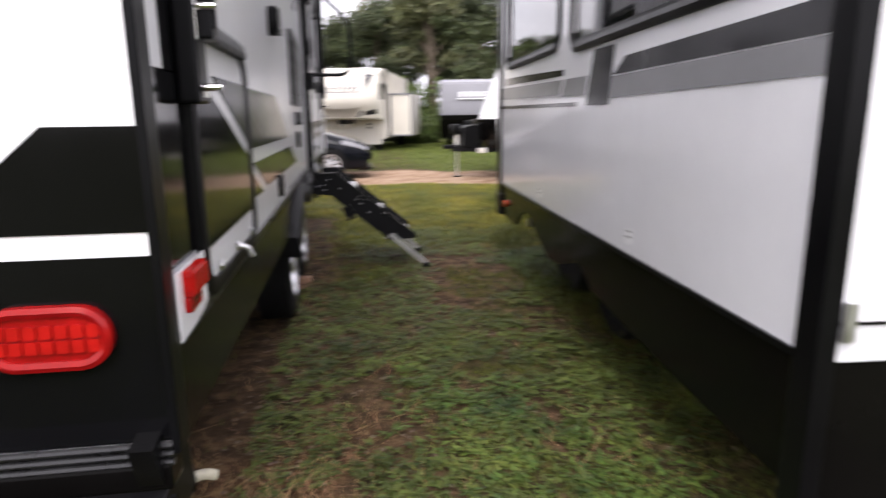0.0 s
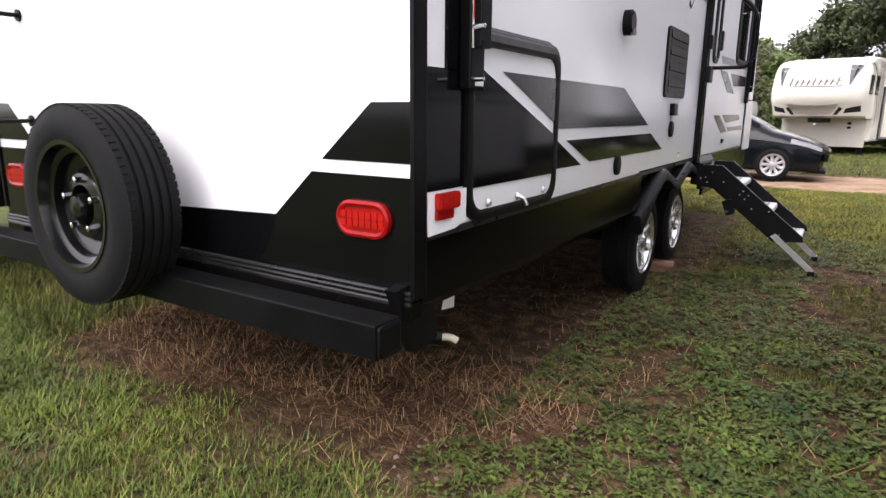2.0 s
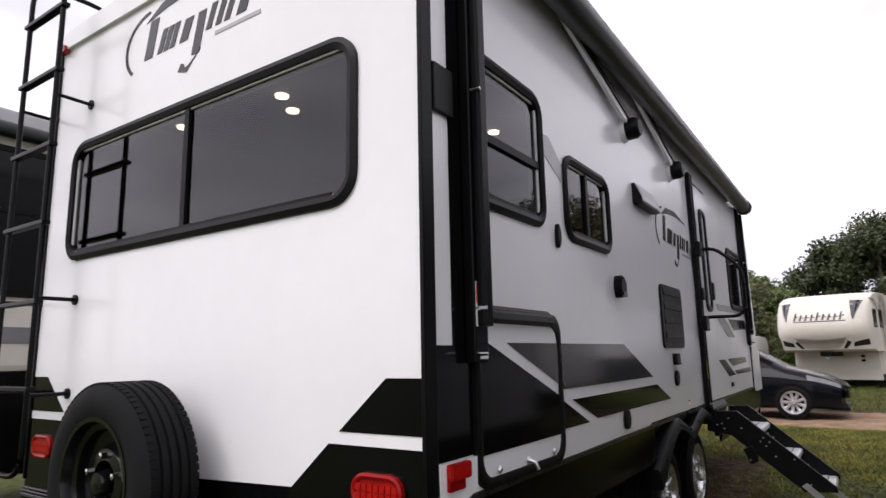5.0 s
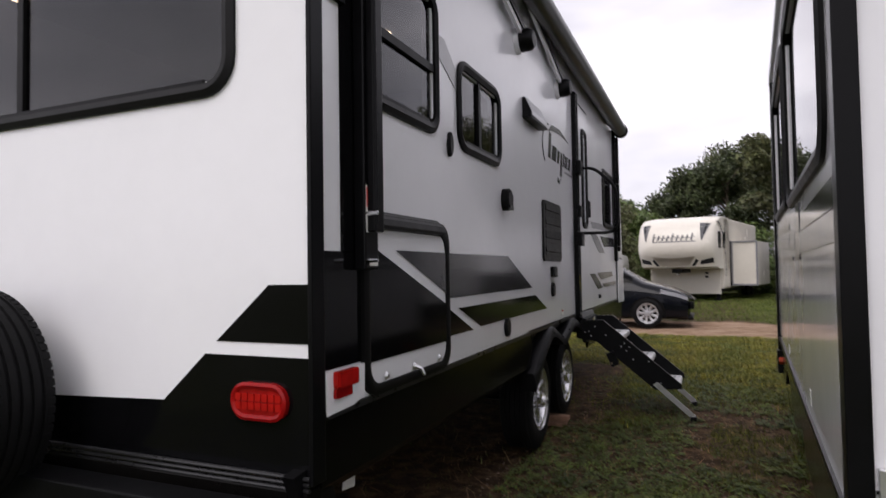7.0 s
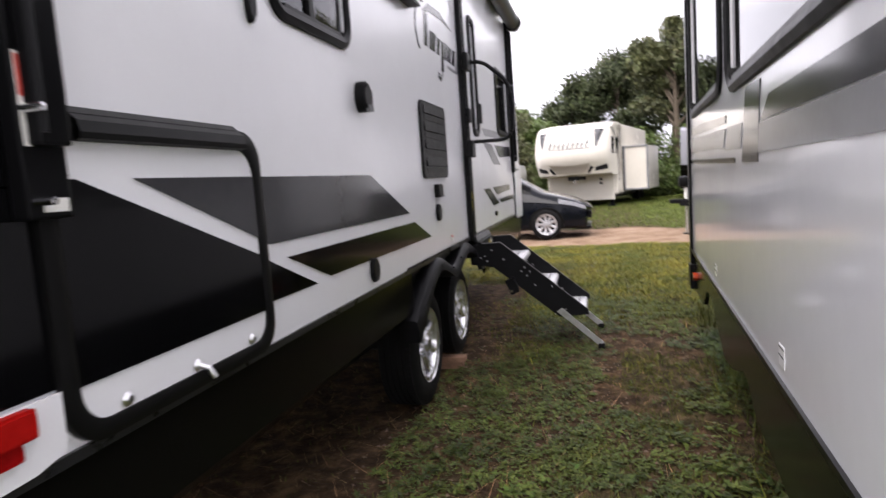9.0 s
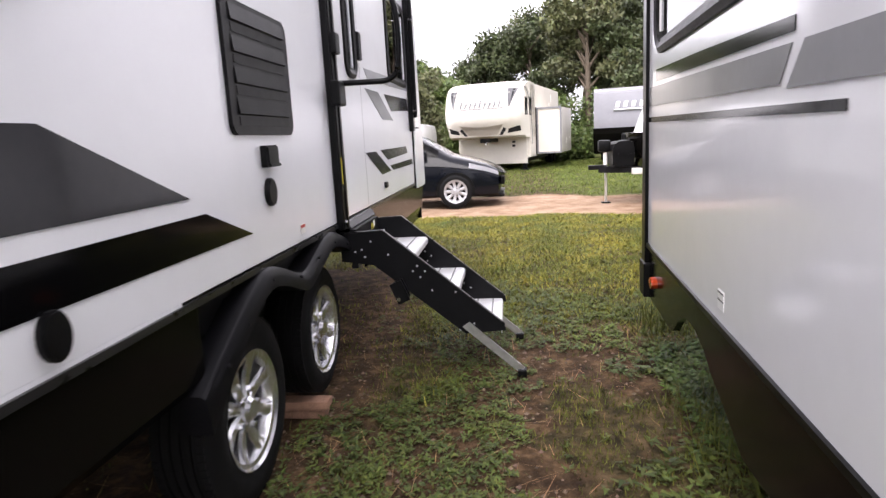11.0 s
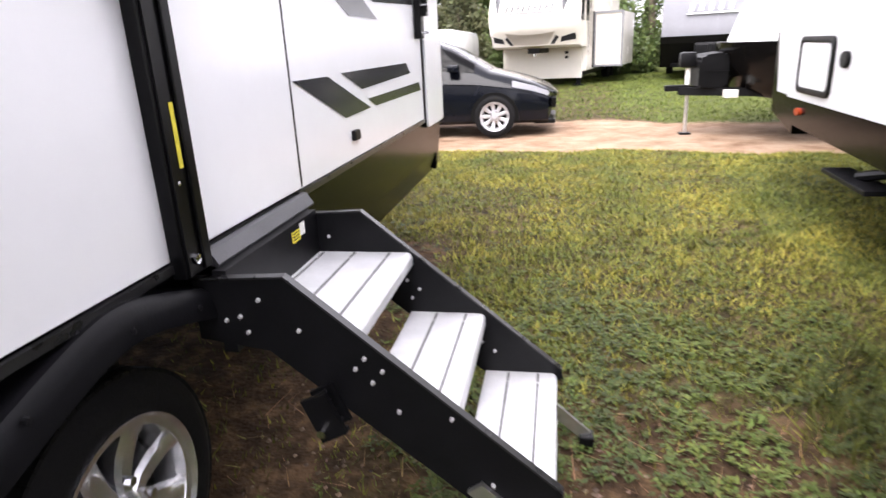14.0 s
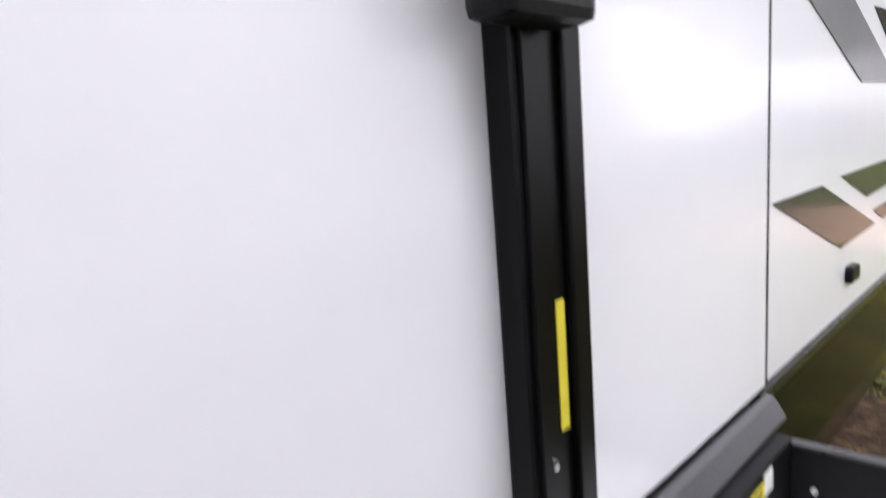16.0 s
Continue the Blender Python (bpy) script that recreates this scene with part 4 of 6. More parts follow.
for z in (2.10, 1.49):
    part("handle_hinge", boxed(XS + 0.036, XS + 0.085, 5.045, 5.165, z - 0.06, z + 0.06, bevel=0.012), PLASTIC, grab)
part("handle_latch", boxed(XS + 0.036, XS + 0.07, 5.10, 5.18, 1.68, 1.78, bevel=0.01), PLASTIC, grab)

# wheel arch flare over both wheels, and the running wheels
def arch(outer):
    """The edge of the flare: two humps, the one over the rear wheel running down to the skirt."""
    pts = []
    for i in range(49):
        y = 3.60 + (5.205 - 3.60) * i / 48
        d, e = y - 4.13, y - 4.90
        hump_1 = 0.838 - (0.56 if d < 0 else 0.40) * (math.hypot(d, 0.10) - 0.10)
        hump_2 = 0.842 - 0.36 * (math.hypot(e, 0.10) - 0.10)
        k = 0.02
        z = k * math.log(math.exp(hump_1 / k) + math.exp(hump_2 / k)) - 0.004
        drop = min(1.0, max(0.0, (4.0 - y) / 0.38))
        pts.append((y, z if outer else z - 0.072 - 0.04 * drop * drop))
    return pts


oa, ia = arch(True), arch(False)
flare_bm = bmesh.new()
secs = []
for (y, zo), (_, zi) in zip(oa, ia):
    zi = min(zi, zo - 0.05)
    zo = min(zo, ZB - 0.012)
    zi = min(zi, zo - 0.05)
    secs.append([flare_bm.verts.new((x, y, z)) for x, z in ((XS - 0.06, zo), (XS + 0.018, zo), (XS + 0.030, zo - 0.010), (XS + 0.040, (zo + zi) / 2), (XS + 0.044, zi), (XS + 0.030, zi), (XS - 0.06, zi))])
for p, q in zip(secs, secs[1:]):
    for i in range(7):
        flare_bm.faces.new((p[i], p[(i + 1) % 7], q[(i + 1) % 7], q[i]))
flare_bm.faces.new(secs[0])
flare_bm.faces.new(secs[-1][::-1])
flare = part("wheel_arch_flare", flare_bm, FLARE, trailer, "black plastic wheel arch flare", smooth=True)
for y, z in ((3.74, 0.625), (3.90, 0.70), (4.13, 0.79), (4.42, 0.735), (4.66, 0.765), (4.91, 0.79), (5.12, 0.745)):
    part("screw", lathe([(0.0001, XS + 0.046), (0.006, XS + 0.045), (0.007, XS + 0.034), (0.0001, XS + 0.034)], "x", y, z, 8), STEEL_BLACK, flare)
part("wheel_well", panel("x", XS - 0.32, XS - 0.30, 3.58, 5.24, 0.45, ZB - 0.01), PLASTIC, trailer)
part("wheel_well_top", boxed(XS - 0.30, XS - 0.07, 3.58, 5.24, 0.83, 0.846), PLASTIC, trailer)
wheel("road_wheel", "x", XS - 0.045, 1, 4.05, 0.343, 0.338, 0.198, 0.205, trailer, ALLOY, label="alloy trailer wheel with eight spokes")
wheel("road_wheel", "x", XS - 0.045, 1, 4.91, 0.362, 0.306, 0.198, 0.205, trailer, ALLOY, label="alloy trailer wheel with eight spokes beside boards")
for y in (4.05, 4.91):
    part("far_wheel", lathe([(0.0001, XL + 0.24), (0.338, XL + 0.23), (0.338, XL + 0.05), (0.0001, XL + 0.04)], "x", y, 0.345, 32), RUBBER, trailer, smooth=True)

# stabiliser jacks
for x, y in ((-0.58, 8.32), (-2.6, 8.32), (-2.6, 1.75)):
    jk = part("stabiliser_jack", tube([(x, y - 0.35, 0.58), (x, y + 0.1, 0.48)], 0.025, 8), STEEL_BLACK, trailer)
    part("jack_foot", boxed(x - 0.06, x + 0.06, y + 0.06, y + 0.22, 0.455, 0.475, bevel=0.004), STEEL_BLACK, jk)
jk = part("stabiliser_jack", tube([(-0.75, 1.50, 0.62), (-0.75, 1.75, 0.50)], 0.025, 8), STEEL_BLACK, trailer)

# entry steps
steps = part("entry_steps", bmesh.new(), STEEL_BLACK, trailer, "black folding entry steps with white treads")
SY0, SY1 = 5.18, 5.745
STR = [(-0.42, 0.785), (-0.195, 0.795), (0.418, 0.282), (0.424, 0.250), (0.215, 0.235), (-0.25, 0.615), (-0.42, 0.64)]
for y in (SY0, SY1):
    s0 = part("stringer", prism(STR, "y", y, y + 0.012), STEEL_BLACK, steps)
    part("stringer_lip", prism([(-0.42, 0.786), (-0.195, 0.796), (0.418, 0.283), (0.421, 0.287), (-0.193, 0.801), (-0.42, 0.791)], "y", y - 0.006, y + 0.018), MOULD, s0)
    near = y == SY0
    holes = ((-0.26, 0.742), (-0.31, 0.700), (-0.345, 0.690), (-0.295, 0.662), (-0.172, 0.670), (-0.024, 0.606), (-0.047, 0.579), (0.016, 0.576), (-0.009, 0.546), (0.048, 0.474), (0.17, 0.462), (0.26, 0.29)) if near else ((-0.350, 0.758), (-0.303, 0.718), (-0.355, 0.670), (-0.06, 0.576), (-0.022, 0.547), (-0.047, 0.517), (0.17, 0.372), (0.21, 0.342))
    for x, z in holes:
        part("bolt_head", lathe([(0.0001, y - 0.008), (0.0045, y - 0.0075), (0.0055, y), (0.0055, y + 0.012), (0.0045, y + 0.019), (0.0001, y + 0.020)], "y", x, z, 6), ZINC, s0)
for x1, deep, z, grooves in ((-0.038, 0.330, 0.668, (0.068, 0.180, 0.282)), (0.183, 0.235, 0.470, (0.058, 0.150)), (0.405, 0.225, 0.271, (0.058, 0.150))):
    tr = part("step_tread", prism([(x1 - deep, z - 0.022), (x1 - deep, z), (x1 - 0.016, z), (x1 - 0.006, z - 0.004), (x1, z - 0.014), (x1, z - 0.040), (x1 - 0.004, z - 0.042), (x1 - 0.006, z - 0.022)], "y", SY0 + 0.014, SY1 - 0.002), TREAD, steps, "white textured metal tread with a rolled front edge")
    for k in grooves:
        part("grip_strip", boxed(x1 - k - 0.005, x1 - k + 0.003, SY0 + 0.02, SY1 - 0.012, z + 0.0002, z + 0.0025, bevel=0.0008), GREY_PAD, tr)
        for fy in (0.12, 0.88):
            part("rivet", lathe([(0.0001, z + 0.0040), (0.004, z + 0.0034), (0.005, z + 0.0027), (0.0001, z + 0.0027)], "z", x1 - k - 0.001, SY0 + (SY1 - SY0) * fy, 8), ZINC, tr)
for y in (SY0 - 0.016, SY1 + 0.014):
    lg = part("leg", prism([(0.20, 0.275), (0.235, 0.30), (0.515, 0.050), (0.490, 0.020)], "y", y, y + 0.014), ALU, steps, "bare aluminium adjustable leg")
    part("leg_foot", boxed(0.478, 0.525, y - 0.02, y + 0.035, 0.005, 0.042, bevel=0.006), PLASTIC, lg)
part("threshold_bar", prism([(XS + 0.012, 0.848), (XS + 0.026, 0.844), (XS + 0.046, 0.812), (XS + 0.042, 0.804), (XS + 0.012, 0.81)], "y", 5.215, 5.80), BAR, steps, "grey metal threshold bar")
lbl = part("threshold_label", prism([(5.555, 0.752), (5.610, 0.752), (5.610, 0.784), (5.555, 0.784)], "x", -0.3378, -0.3365), YELLOW, steps, "yellow and white warning label")
part("label_symbol", prism([(5.611, 0.760), (5.645, 0.760), (5.645, 0.796), (5.611, 0.796)], "x", -0.3378, -0.3362), LABEL, lbl)
for k in range(3):
    part("label_line", prism([(5.560, 0.758 + k * 0.009), (5.602, 0.758 + k * 0.009), (5.602, 0.762 + k * 0.009), (5.560, 0.762 + k * 0.009)], "x", -0.3364, -0.3360), GASKET, lbl)
spring = part("spring_bracket", prism([(-0.165, 0.520), (-0.105, 0.545), (-0.062, 0.445), (-0.122, 0.415)], "y", SY0 - 0.058, SY0 - 0.046), STEEL_BLACK, steps, "slotted black spring bracket")
part("bracket_plate", prism([(-0.160, 0.520), (-0.105, 0.545), (-0.066, 0.452), (-0.120, 0.425)], "y", SY0 - 0.014, SY0 - 0.002), STEEL_BLACK, spring)
for k in range(5):
    cx, cz = -0.138 + k * 0.011, 0.518 - k * 0.023
    part("spring_coil", tube([(cx - 0.020, SY0 - 0.045, cz - 0.008), (cx, SY0 - 0.030, cz), (cx + 0.022, SY0 - 0.015, cz + 0.008)], 0.0055, 8), STEEL_BLACK, spring, smooth=True)
part("bracket_bolt", tube([(-0.118, SY0 - 0.072, 0.447), (-0.118, SY0 - 0.055, 0.447)], 0.011, 8), CHROME, steps)
part("kick_plate", boxed(-0.372, -0.338, SY0 + 0.013, SY1 - 0.001, 0.60, 0.805), STEEL_BLACK, steps)
part("step_crossbar", boxed(-0.40, -0.34, SY0 + 0.014, SY1 - 0.002, 0.64, 0.70, bevel=0.004), STEEL_BLACK, steps)

# boards between the wheels
for i, (y0, y1, x0, x1, z0, z1) in enumerate(((4.700, 4.785, -0.66, -0.425, -0.012, 0.022), (4.706, 4.790, -0.67, -0.418, 0.0225, 0.038), (4.692, 4.775, -0.68, -0.405, 0.0385, 0.074))):
    tagged(part("wooden_board", boxed(x0, x1, y0, y1, z0, z1, bevel=0.004), WOOD), "reddish weathered wooden board beside the trailer wheel", "board", "boards by the wheel")


# ---- the neighbouring trailer with its slide-out, turned a little ----
BM = Matrix.Translation((0.90, 1.45, 0)) @ Matrix.Rotation(radians(-3.55), 4, "Z")
trailer_b = thing("travel_trailer", BM, label="grey-white travel trailer with a slide-out and black skirt", category="travel trailer")
SD, SL, BB, BT = 0.75, 3.75, 0.69, 2.64
BW1, BW2 = (0.16, 1.83, 1.525, 2.40), (2.02, 3.48, 1.56, 2.42)
slide = part("slide_out", panel("x", 0, 0.05, -0.04, SL - 0.06, BB, BT, [hole(BW1), hole(BW2)]), GELCOAT_B, trailer_b, "glossy grey-white slide-out room")
part("slide_rear_wall", boxed(0.0, SD, -0.09, -0.04, BB, BT), GELCOAT_B, slide)
part("slide_front_wall", boxed(0.0, SD, SL - 0.05, SL, BB, BT), GELCOAT_B, slide)
part("slide_roof", boxed(-0.02, SD, -0.02, SL + 0.02, BT + 0.001, BT + 0.05), ROOF, slide)
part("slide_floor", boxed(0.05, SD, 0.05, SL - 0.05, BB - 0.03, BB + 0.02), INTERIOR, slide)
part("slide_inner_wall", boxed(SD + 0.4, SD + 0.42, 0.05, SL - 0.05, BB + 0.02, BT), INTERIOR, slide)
part("corner_trim", boxed(-0.014, 0.034, -0.104, -0.028, 0.30, BT + 0.03, bevel=0.004), TRIM, trailer_b)
part("corner_trim", boxed(-0.016, 0.055, SL - 0.062, SL + 0.03, 0.44, BT + 0.03, bevel=0.004), TRIM, trailer_b)
part("trim_boot", boxed(-0.024, 0.05, SL - 0.09, SL + 0.05, 0.43, 0.60, bevel=0.008), PLASTIC, trailer_b)
part("rear_rail", boxed(0.036, SD, -0.096, -0.091, 0.775, 0.781), TRIM, trailer_b)
part("rear_skirt", boxed(0.036, SD + 0.02, -0.085, -0.058, 0.30, BB - 0.004), SKIRT, trailer_b, "black skirt under the slide-out end")
part("rear_skirt", boxed(SD + 0.021, 3.22, -0.445, -0.415, 0.33, 0.786), SKIRT, trailer_b)
part("slide_bracket", boxed(0.040, 0.066, -0.11, -0.0965, 0.74, 0.83, bevel=0.003), ALU, trailer_b, "galvanised bracket")
skirt_low = [(-0.03, 0.36), (0.6, 0.38), (1.40, 0.43), (1.55, 0.50), (1.66, 0.51), (1.76, 0.47), (1.95, 0.42), (2.18, 0.40), (2.36, 0.46), (2.50, 0.50), (2.60, 0.545), (2.74, 0.575), (2.88, 0.568), (3.0, 0.51), (3.08, 0.45), (3.14, 0.435), (3.70, 0.435)]
sk = prism([*skirt_low, (3.70, BB - 0.003), (-0.03, BB - 0.003)], "x", 0.004, 0.03)
part("skirt", sk, SKIRT, trailer_b, "glossy black skirt with a cut-out for the wheels")
part("skirt_rail", boxed(-0.010, 0.006, -0.02, 3.69, BB - 0.010, BB + 0.008), TRIM, trailer_b)
part("marker_light", prism(ellipse(3.48, 0.548, 0.052, 0.026, 20), "x", 0.0035, -0.022, bevel=0.006), ORANGE, trailer_b, "amber marker light", smooth=True)
pp = part("drain_pipe", tube([(0.35, 3.03, 0.47), (0.09, 3.03, 0.47)], 0.036, 16), PLASTIC, trailer_b, smooth=True)
part("pipe_cap", tube([(0.09, 3.03, 0.47), (0.080, 3.03, 0.47)], 0.030, 16), DECAL_LIGHT, pp, "pale pipe cap")
for v0, v1, z0, z1, m in ((2.37, 2.43, 0.765, 0.79, GELCOAT), (0.95, 1.01, 0.765, 0.79, GELCOAT)):
    lb = part("label", boxed(-0.0018, -0.0003, v0, v1, z0 - 0.03, z1), m, trailer_b)
    for k in range(2):
        part("print_line", boxed(-0.0026, -0.002, v0, v1, z1 - 0.009 - 0.022 * k, z1 - 0.004 - 0.022 * k), DECAL_MID, lb)


def stripe_b(pts, material, d=-0.003):
    part("side_stripe", prism(pts, "x", -0.0003, d), material, trailer_b)


stripe_b([(-0.025, 1.298), (1.27, 1.288), (1.24, 1.372), (-0.025, 1.376)], DECAL_MID)
stripe_b([(-0.025, 1.380), (1.22, 1.378), (1.10, 1.440), (-0.025, 1.455)], DECAL_GREY)
stripe_b([(1.27, 1.262), (1.56, 1.264), (1.47, 1.50), (1.22, 1.495)], DECAL_GREY)
stripe_b([(1.58, 1.31), (1.98, 1.315), (1.90, 1.40), (1.55, 1.395)], DECAL_MID)
stripe_b([(2.02, 1.325), (3.68, 1.345), (3.68, 1.43), (1.96, 1.40)], DECAL_MID)
stripe_b([(1.95, 1.42), (3.50, 1.445), (3.50, 1.495), (2.70, 1.475), (1.95, 1.45)], DECAL_BLACK)
stripe_b([(1.72, 1.262), (3.68, 1.275), (3.68, 1.296), (1.72, 1.282)], DECAL_BLACK)
window("x", 0.0, -1, *BW1, trailer_b, [], "dark tinted slide-out window", r=0.12)
window("x", 0.0, -1, *BW2, trailer_b, [], "dark tinted slide-out window", r=0.12)
# main body behind the slide-out
part("body_side", boxed(SD, SD + 0.05, SL + 0.002, 7.85, 0.79, 3.1), GELCOAT, trailer_b)
part("body_side_rear", boxed(SD, SD + 0.05, -0.45, -0.092, 0.79, 3.1), GELCOAT, trailer_b)
part("body_rear", boxed(SD + 0.05, 3.2, -0.45, -0.40, 0.79, 3.1), GELCOAT, trailer_b)
part("slide_underside", boxed(0.05, SD, -0.03, SL - 0.06, BB - 0.06, BB - 0.032), PLASTIC, trailer_b)
part("body_far_side", boxed(3.2, 3.25, -0.45, 7.85, 0.79, 3.1), GELCOAT, trailer_b)
part("body_roof", boxed(SD, 3.25, -0.45, 7.85, 3.102, 3.16), ROOF, trailer_b)
part("body_floor", boxed(SD + 0.05, 3.2, -0.40, 7.85, 0.70, 0.785), PLASTIC, trailer_b)
part("nose", prism([(7.852, 0.79), (8.25, 0.80), (8.40, 1.35), (8.2, 2.4), (7.852, 3.1)], "x", SD + 0.03, 3.22), GELCOAT, trailer_b, smooth=True)
part("nose_panel", prism([(7.853, 0.50), (8.50, 0.62), (8.55, 1.25), (8.45, 1.32), (7.853, 0.788)], "x", SD + 0.06, 3.19), SKIRT, trailer_b)
part("front_skirt", prism([(SL + 0.06, 0.52), (7.85, 0.60), (7.85, 0.787), (SL + 0.06, 0.787)], "x", SD + 0.003, SD + 0.04), SKIRT, trailer_b)
bd = part("baggage_door", prism(rrect(6.95, 7.58, 0.87, 1.20, 0.05), "x", SD - 0.0003, SD - 0.014, bevel=0.003), GELCOAT, trailer_b)
part("seal", ring(rrect(6.925, 7.605, 0.845, 1.225, 0.06), rrect(6.965, 7.565, 0.885, 1.185, 0.05), "x", SD - 0.0005, SD - 0.018, swell=-0.005), GASKET, bd, smooth=True)
part("utility_cap", prism(ellipse(6.72, 1.09, 0.06, 0.05, 18), "x", SD - 0.0005, SD - 0.025, bevel=0.005), PLASTIC, trailer_b)
part("marker_light", prism(ellipse(7.50, 0.71, 0.06, 0.028, 18), "x", SD + 0.0025, SD - 0.02, bevel=0.005), ORANGE, trailer_b)
jb = part("stabiliser_jack", tube([(SD + 0.2, 5.9, 0.60), (SD + 0.06, 6.45, 0.45)], 0.03, 8), STEEL_BLACK, trailer_b)
part("jack_foot", boxed(SD - 0.03, SD + 0.14, 6.12, 6.80, 0.41, 0.437, bevel=0.005), STEEL_BLACK, jb)
for v in (1.95, 2.85):
    part("road_wheel", lathe([(0.0001, 0.36), (0.2, 0.35), (0.33, 0.33), (0.345, 0.36), (0.345, 0.52), (0.0001, 0.54)], "x", v, 0.335, 36), RUBBER, trailer_b, smooth=True)
part("axle_beam", boxed(0.6, 3.1, 1.7, 3.1, 0.40, 0.5), STEEL_BLACK, trailer_b)
part("tongue", prism([(SD + 0.25, 8.3), (SD + 0.40, 8.3), (2.05, 9.7), (1.92, 9.7)], "z", 0.52, 0.62), STEEL_BLACK, trailer_b)
part("tongue", prism([(3.0, 8.3), (2.85, 8.3), (1.94, 9.7), (2.07, 9.7)], "z", 0.521, 0.621), STEEL_BLACK, trailer_b)


# ---- the trailer beyond the far side, seen past the ladder ----
trailer_c = thing("travel_trailer", Matrix.Translation((-4.42, 0, 0)), label="beige travel trailer with grey stripe, dark windows and dark lower panel", category="travel trailer")
part("body", boxed(-2.5, 0, 1.0, 9.5, 1.22, 3.10, bevel=0.05), CREAM, trailer_c)
part("lower_panel", boxed(-2.48, -0.01, 1.05, 9.4, 0.50, 1.218), SKIRT, trailer_c)
part("roof_edge", boxed(-2.52, 0.03, 0.98, 9.52, 3.02, 3.16, bevel=0.02), DECAL_LIGHT, trailer_c)
part("awning_roll", tube([(0.08, 1.1, 2.98), (0.08, 8.5, 2.98)], 0.06, 14), AWNING, trailer_c, smooth=True)
part("side_stripe", prism([(1.02, 1.43), (9.4, 1.36), (9.4, 1.48), (1.02, 1.55)], "x", 0.0005, 0.004), DECAL_MID, trailer_c)
cw = part("window", ring(rrect(1.02, 4.8, 1.76, 2.88, 0.06), rrect(1.06, 4.76, 1.80, 2.84, 0.04), "x", 0.0005, 0.02), GASKET, trailer_c)
part("pane", boxed(0.0015, 0.008, 1.05, 4.77, 1.79, 2.85), DECAL_BLACK, cw)
part("glazing_bar", boxed(0.009, 0.018, 1.05, 4.77, 2.38, 2.41), GASKET, cw)
part("wheel", lathe([(0.0001, -0.25), (0.34, -0.25), (0.34, -0.05), (0.0001, -0.05)], "x", 5.2, 0.345, 28), RUBBER, trailer_c)
part("wheel", lathe([(0.0001, -2.25), (0.34, -2.25), (0.34, -2.05), (0.0001, -2.05)], "x", 5.2, 0.345, 28), RUBBER, trailer_c)


# ---- across the track: car, fifth-wheel trailer, grey trailer ----
CAR_LOOKS = [(0.90, 0.36, 0.52, 0.53, 0.42), (0.86, 0.20, 0.57, 0.59, 0.24), (0.76, 0.18, 0.63, 0.66, 0.10), (0.55, 0.18, 0.72, 0.76, 0.02), (0.25, 0.18, 0.80, 0.85, 0.0), (-0.08, 0.18, 0.86, 0.93, 0.0), (-0.30, 0.18, 0.89, 1.06, 0.0), (-0.62, 0.18, 0.91, 1.25, 0.0), (-1.0, 0.18, 0.92, 1.39, 0.0), (-1.5, 0.18, 0.93, 1.45, 0.0), (-2.3, 0.18, 0.94, 1.42, 0.0), (-2.75, 0.18, 0.95, 1.25, 0.0), (-3.1, 0.18, 0.95, 1.05, 0.02), (-3.5, 0.22, 0.93, 0.98, 0.10), (-3.62, 0.30, 0.70, 0.72, 0.30)]


def car_section(st):
    """Half a cross-section of the car, from the sill up to the middle of the roof."""
    x, zl, zs, zt, nose = st
    h = zs - zl
    pts = [(0.12, zl), (0.03, zl + 0.05), (0.0, zl + 0.40 * h), (0.012, zl + 0.72 * h), (0.022, zl + 0.80 * h), (0.10, zs), (0.17, zs + 0.5 * (zt - zs)), (0.27, zt - 0.045 * min(1, (zt - zs) * 4)), (0.45, zt), (0.9, zt + 0.012)]
    return [Vector((x - 0.12 * (y / 0.9 - 1) ** 2 * (x > 0.8), -0.11 + y + nose * (1 - y / 0.9), z)) for y, z in pts]


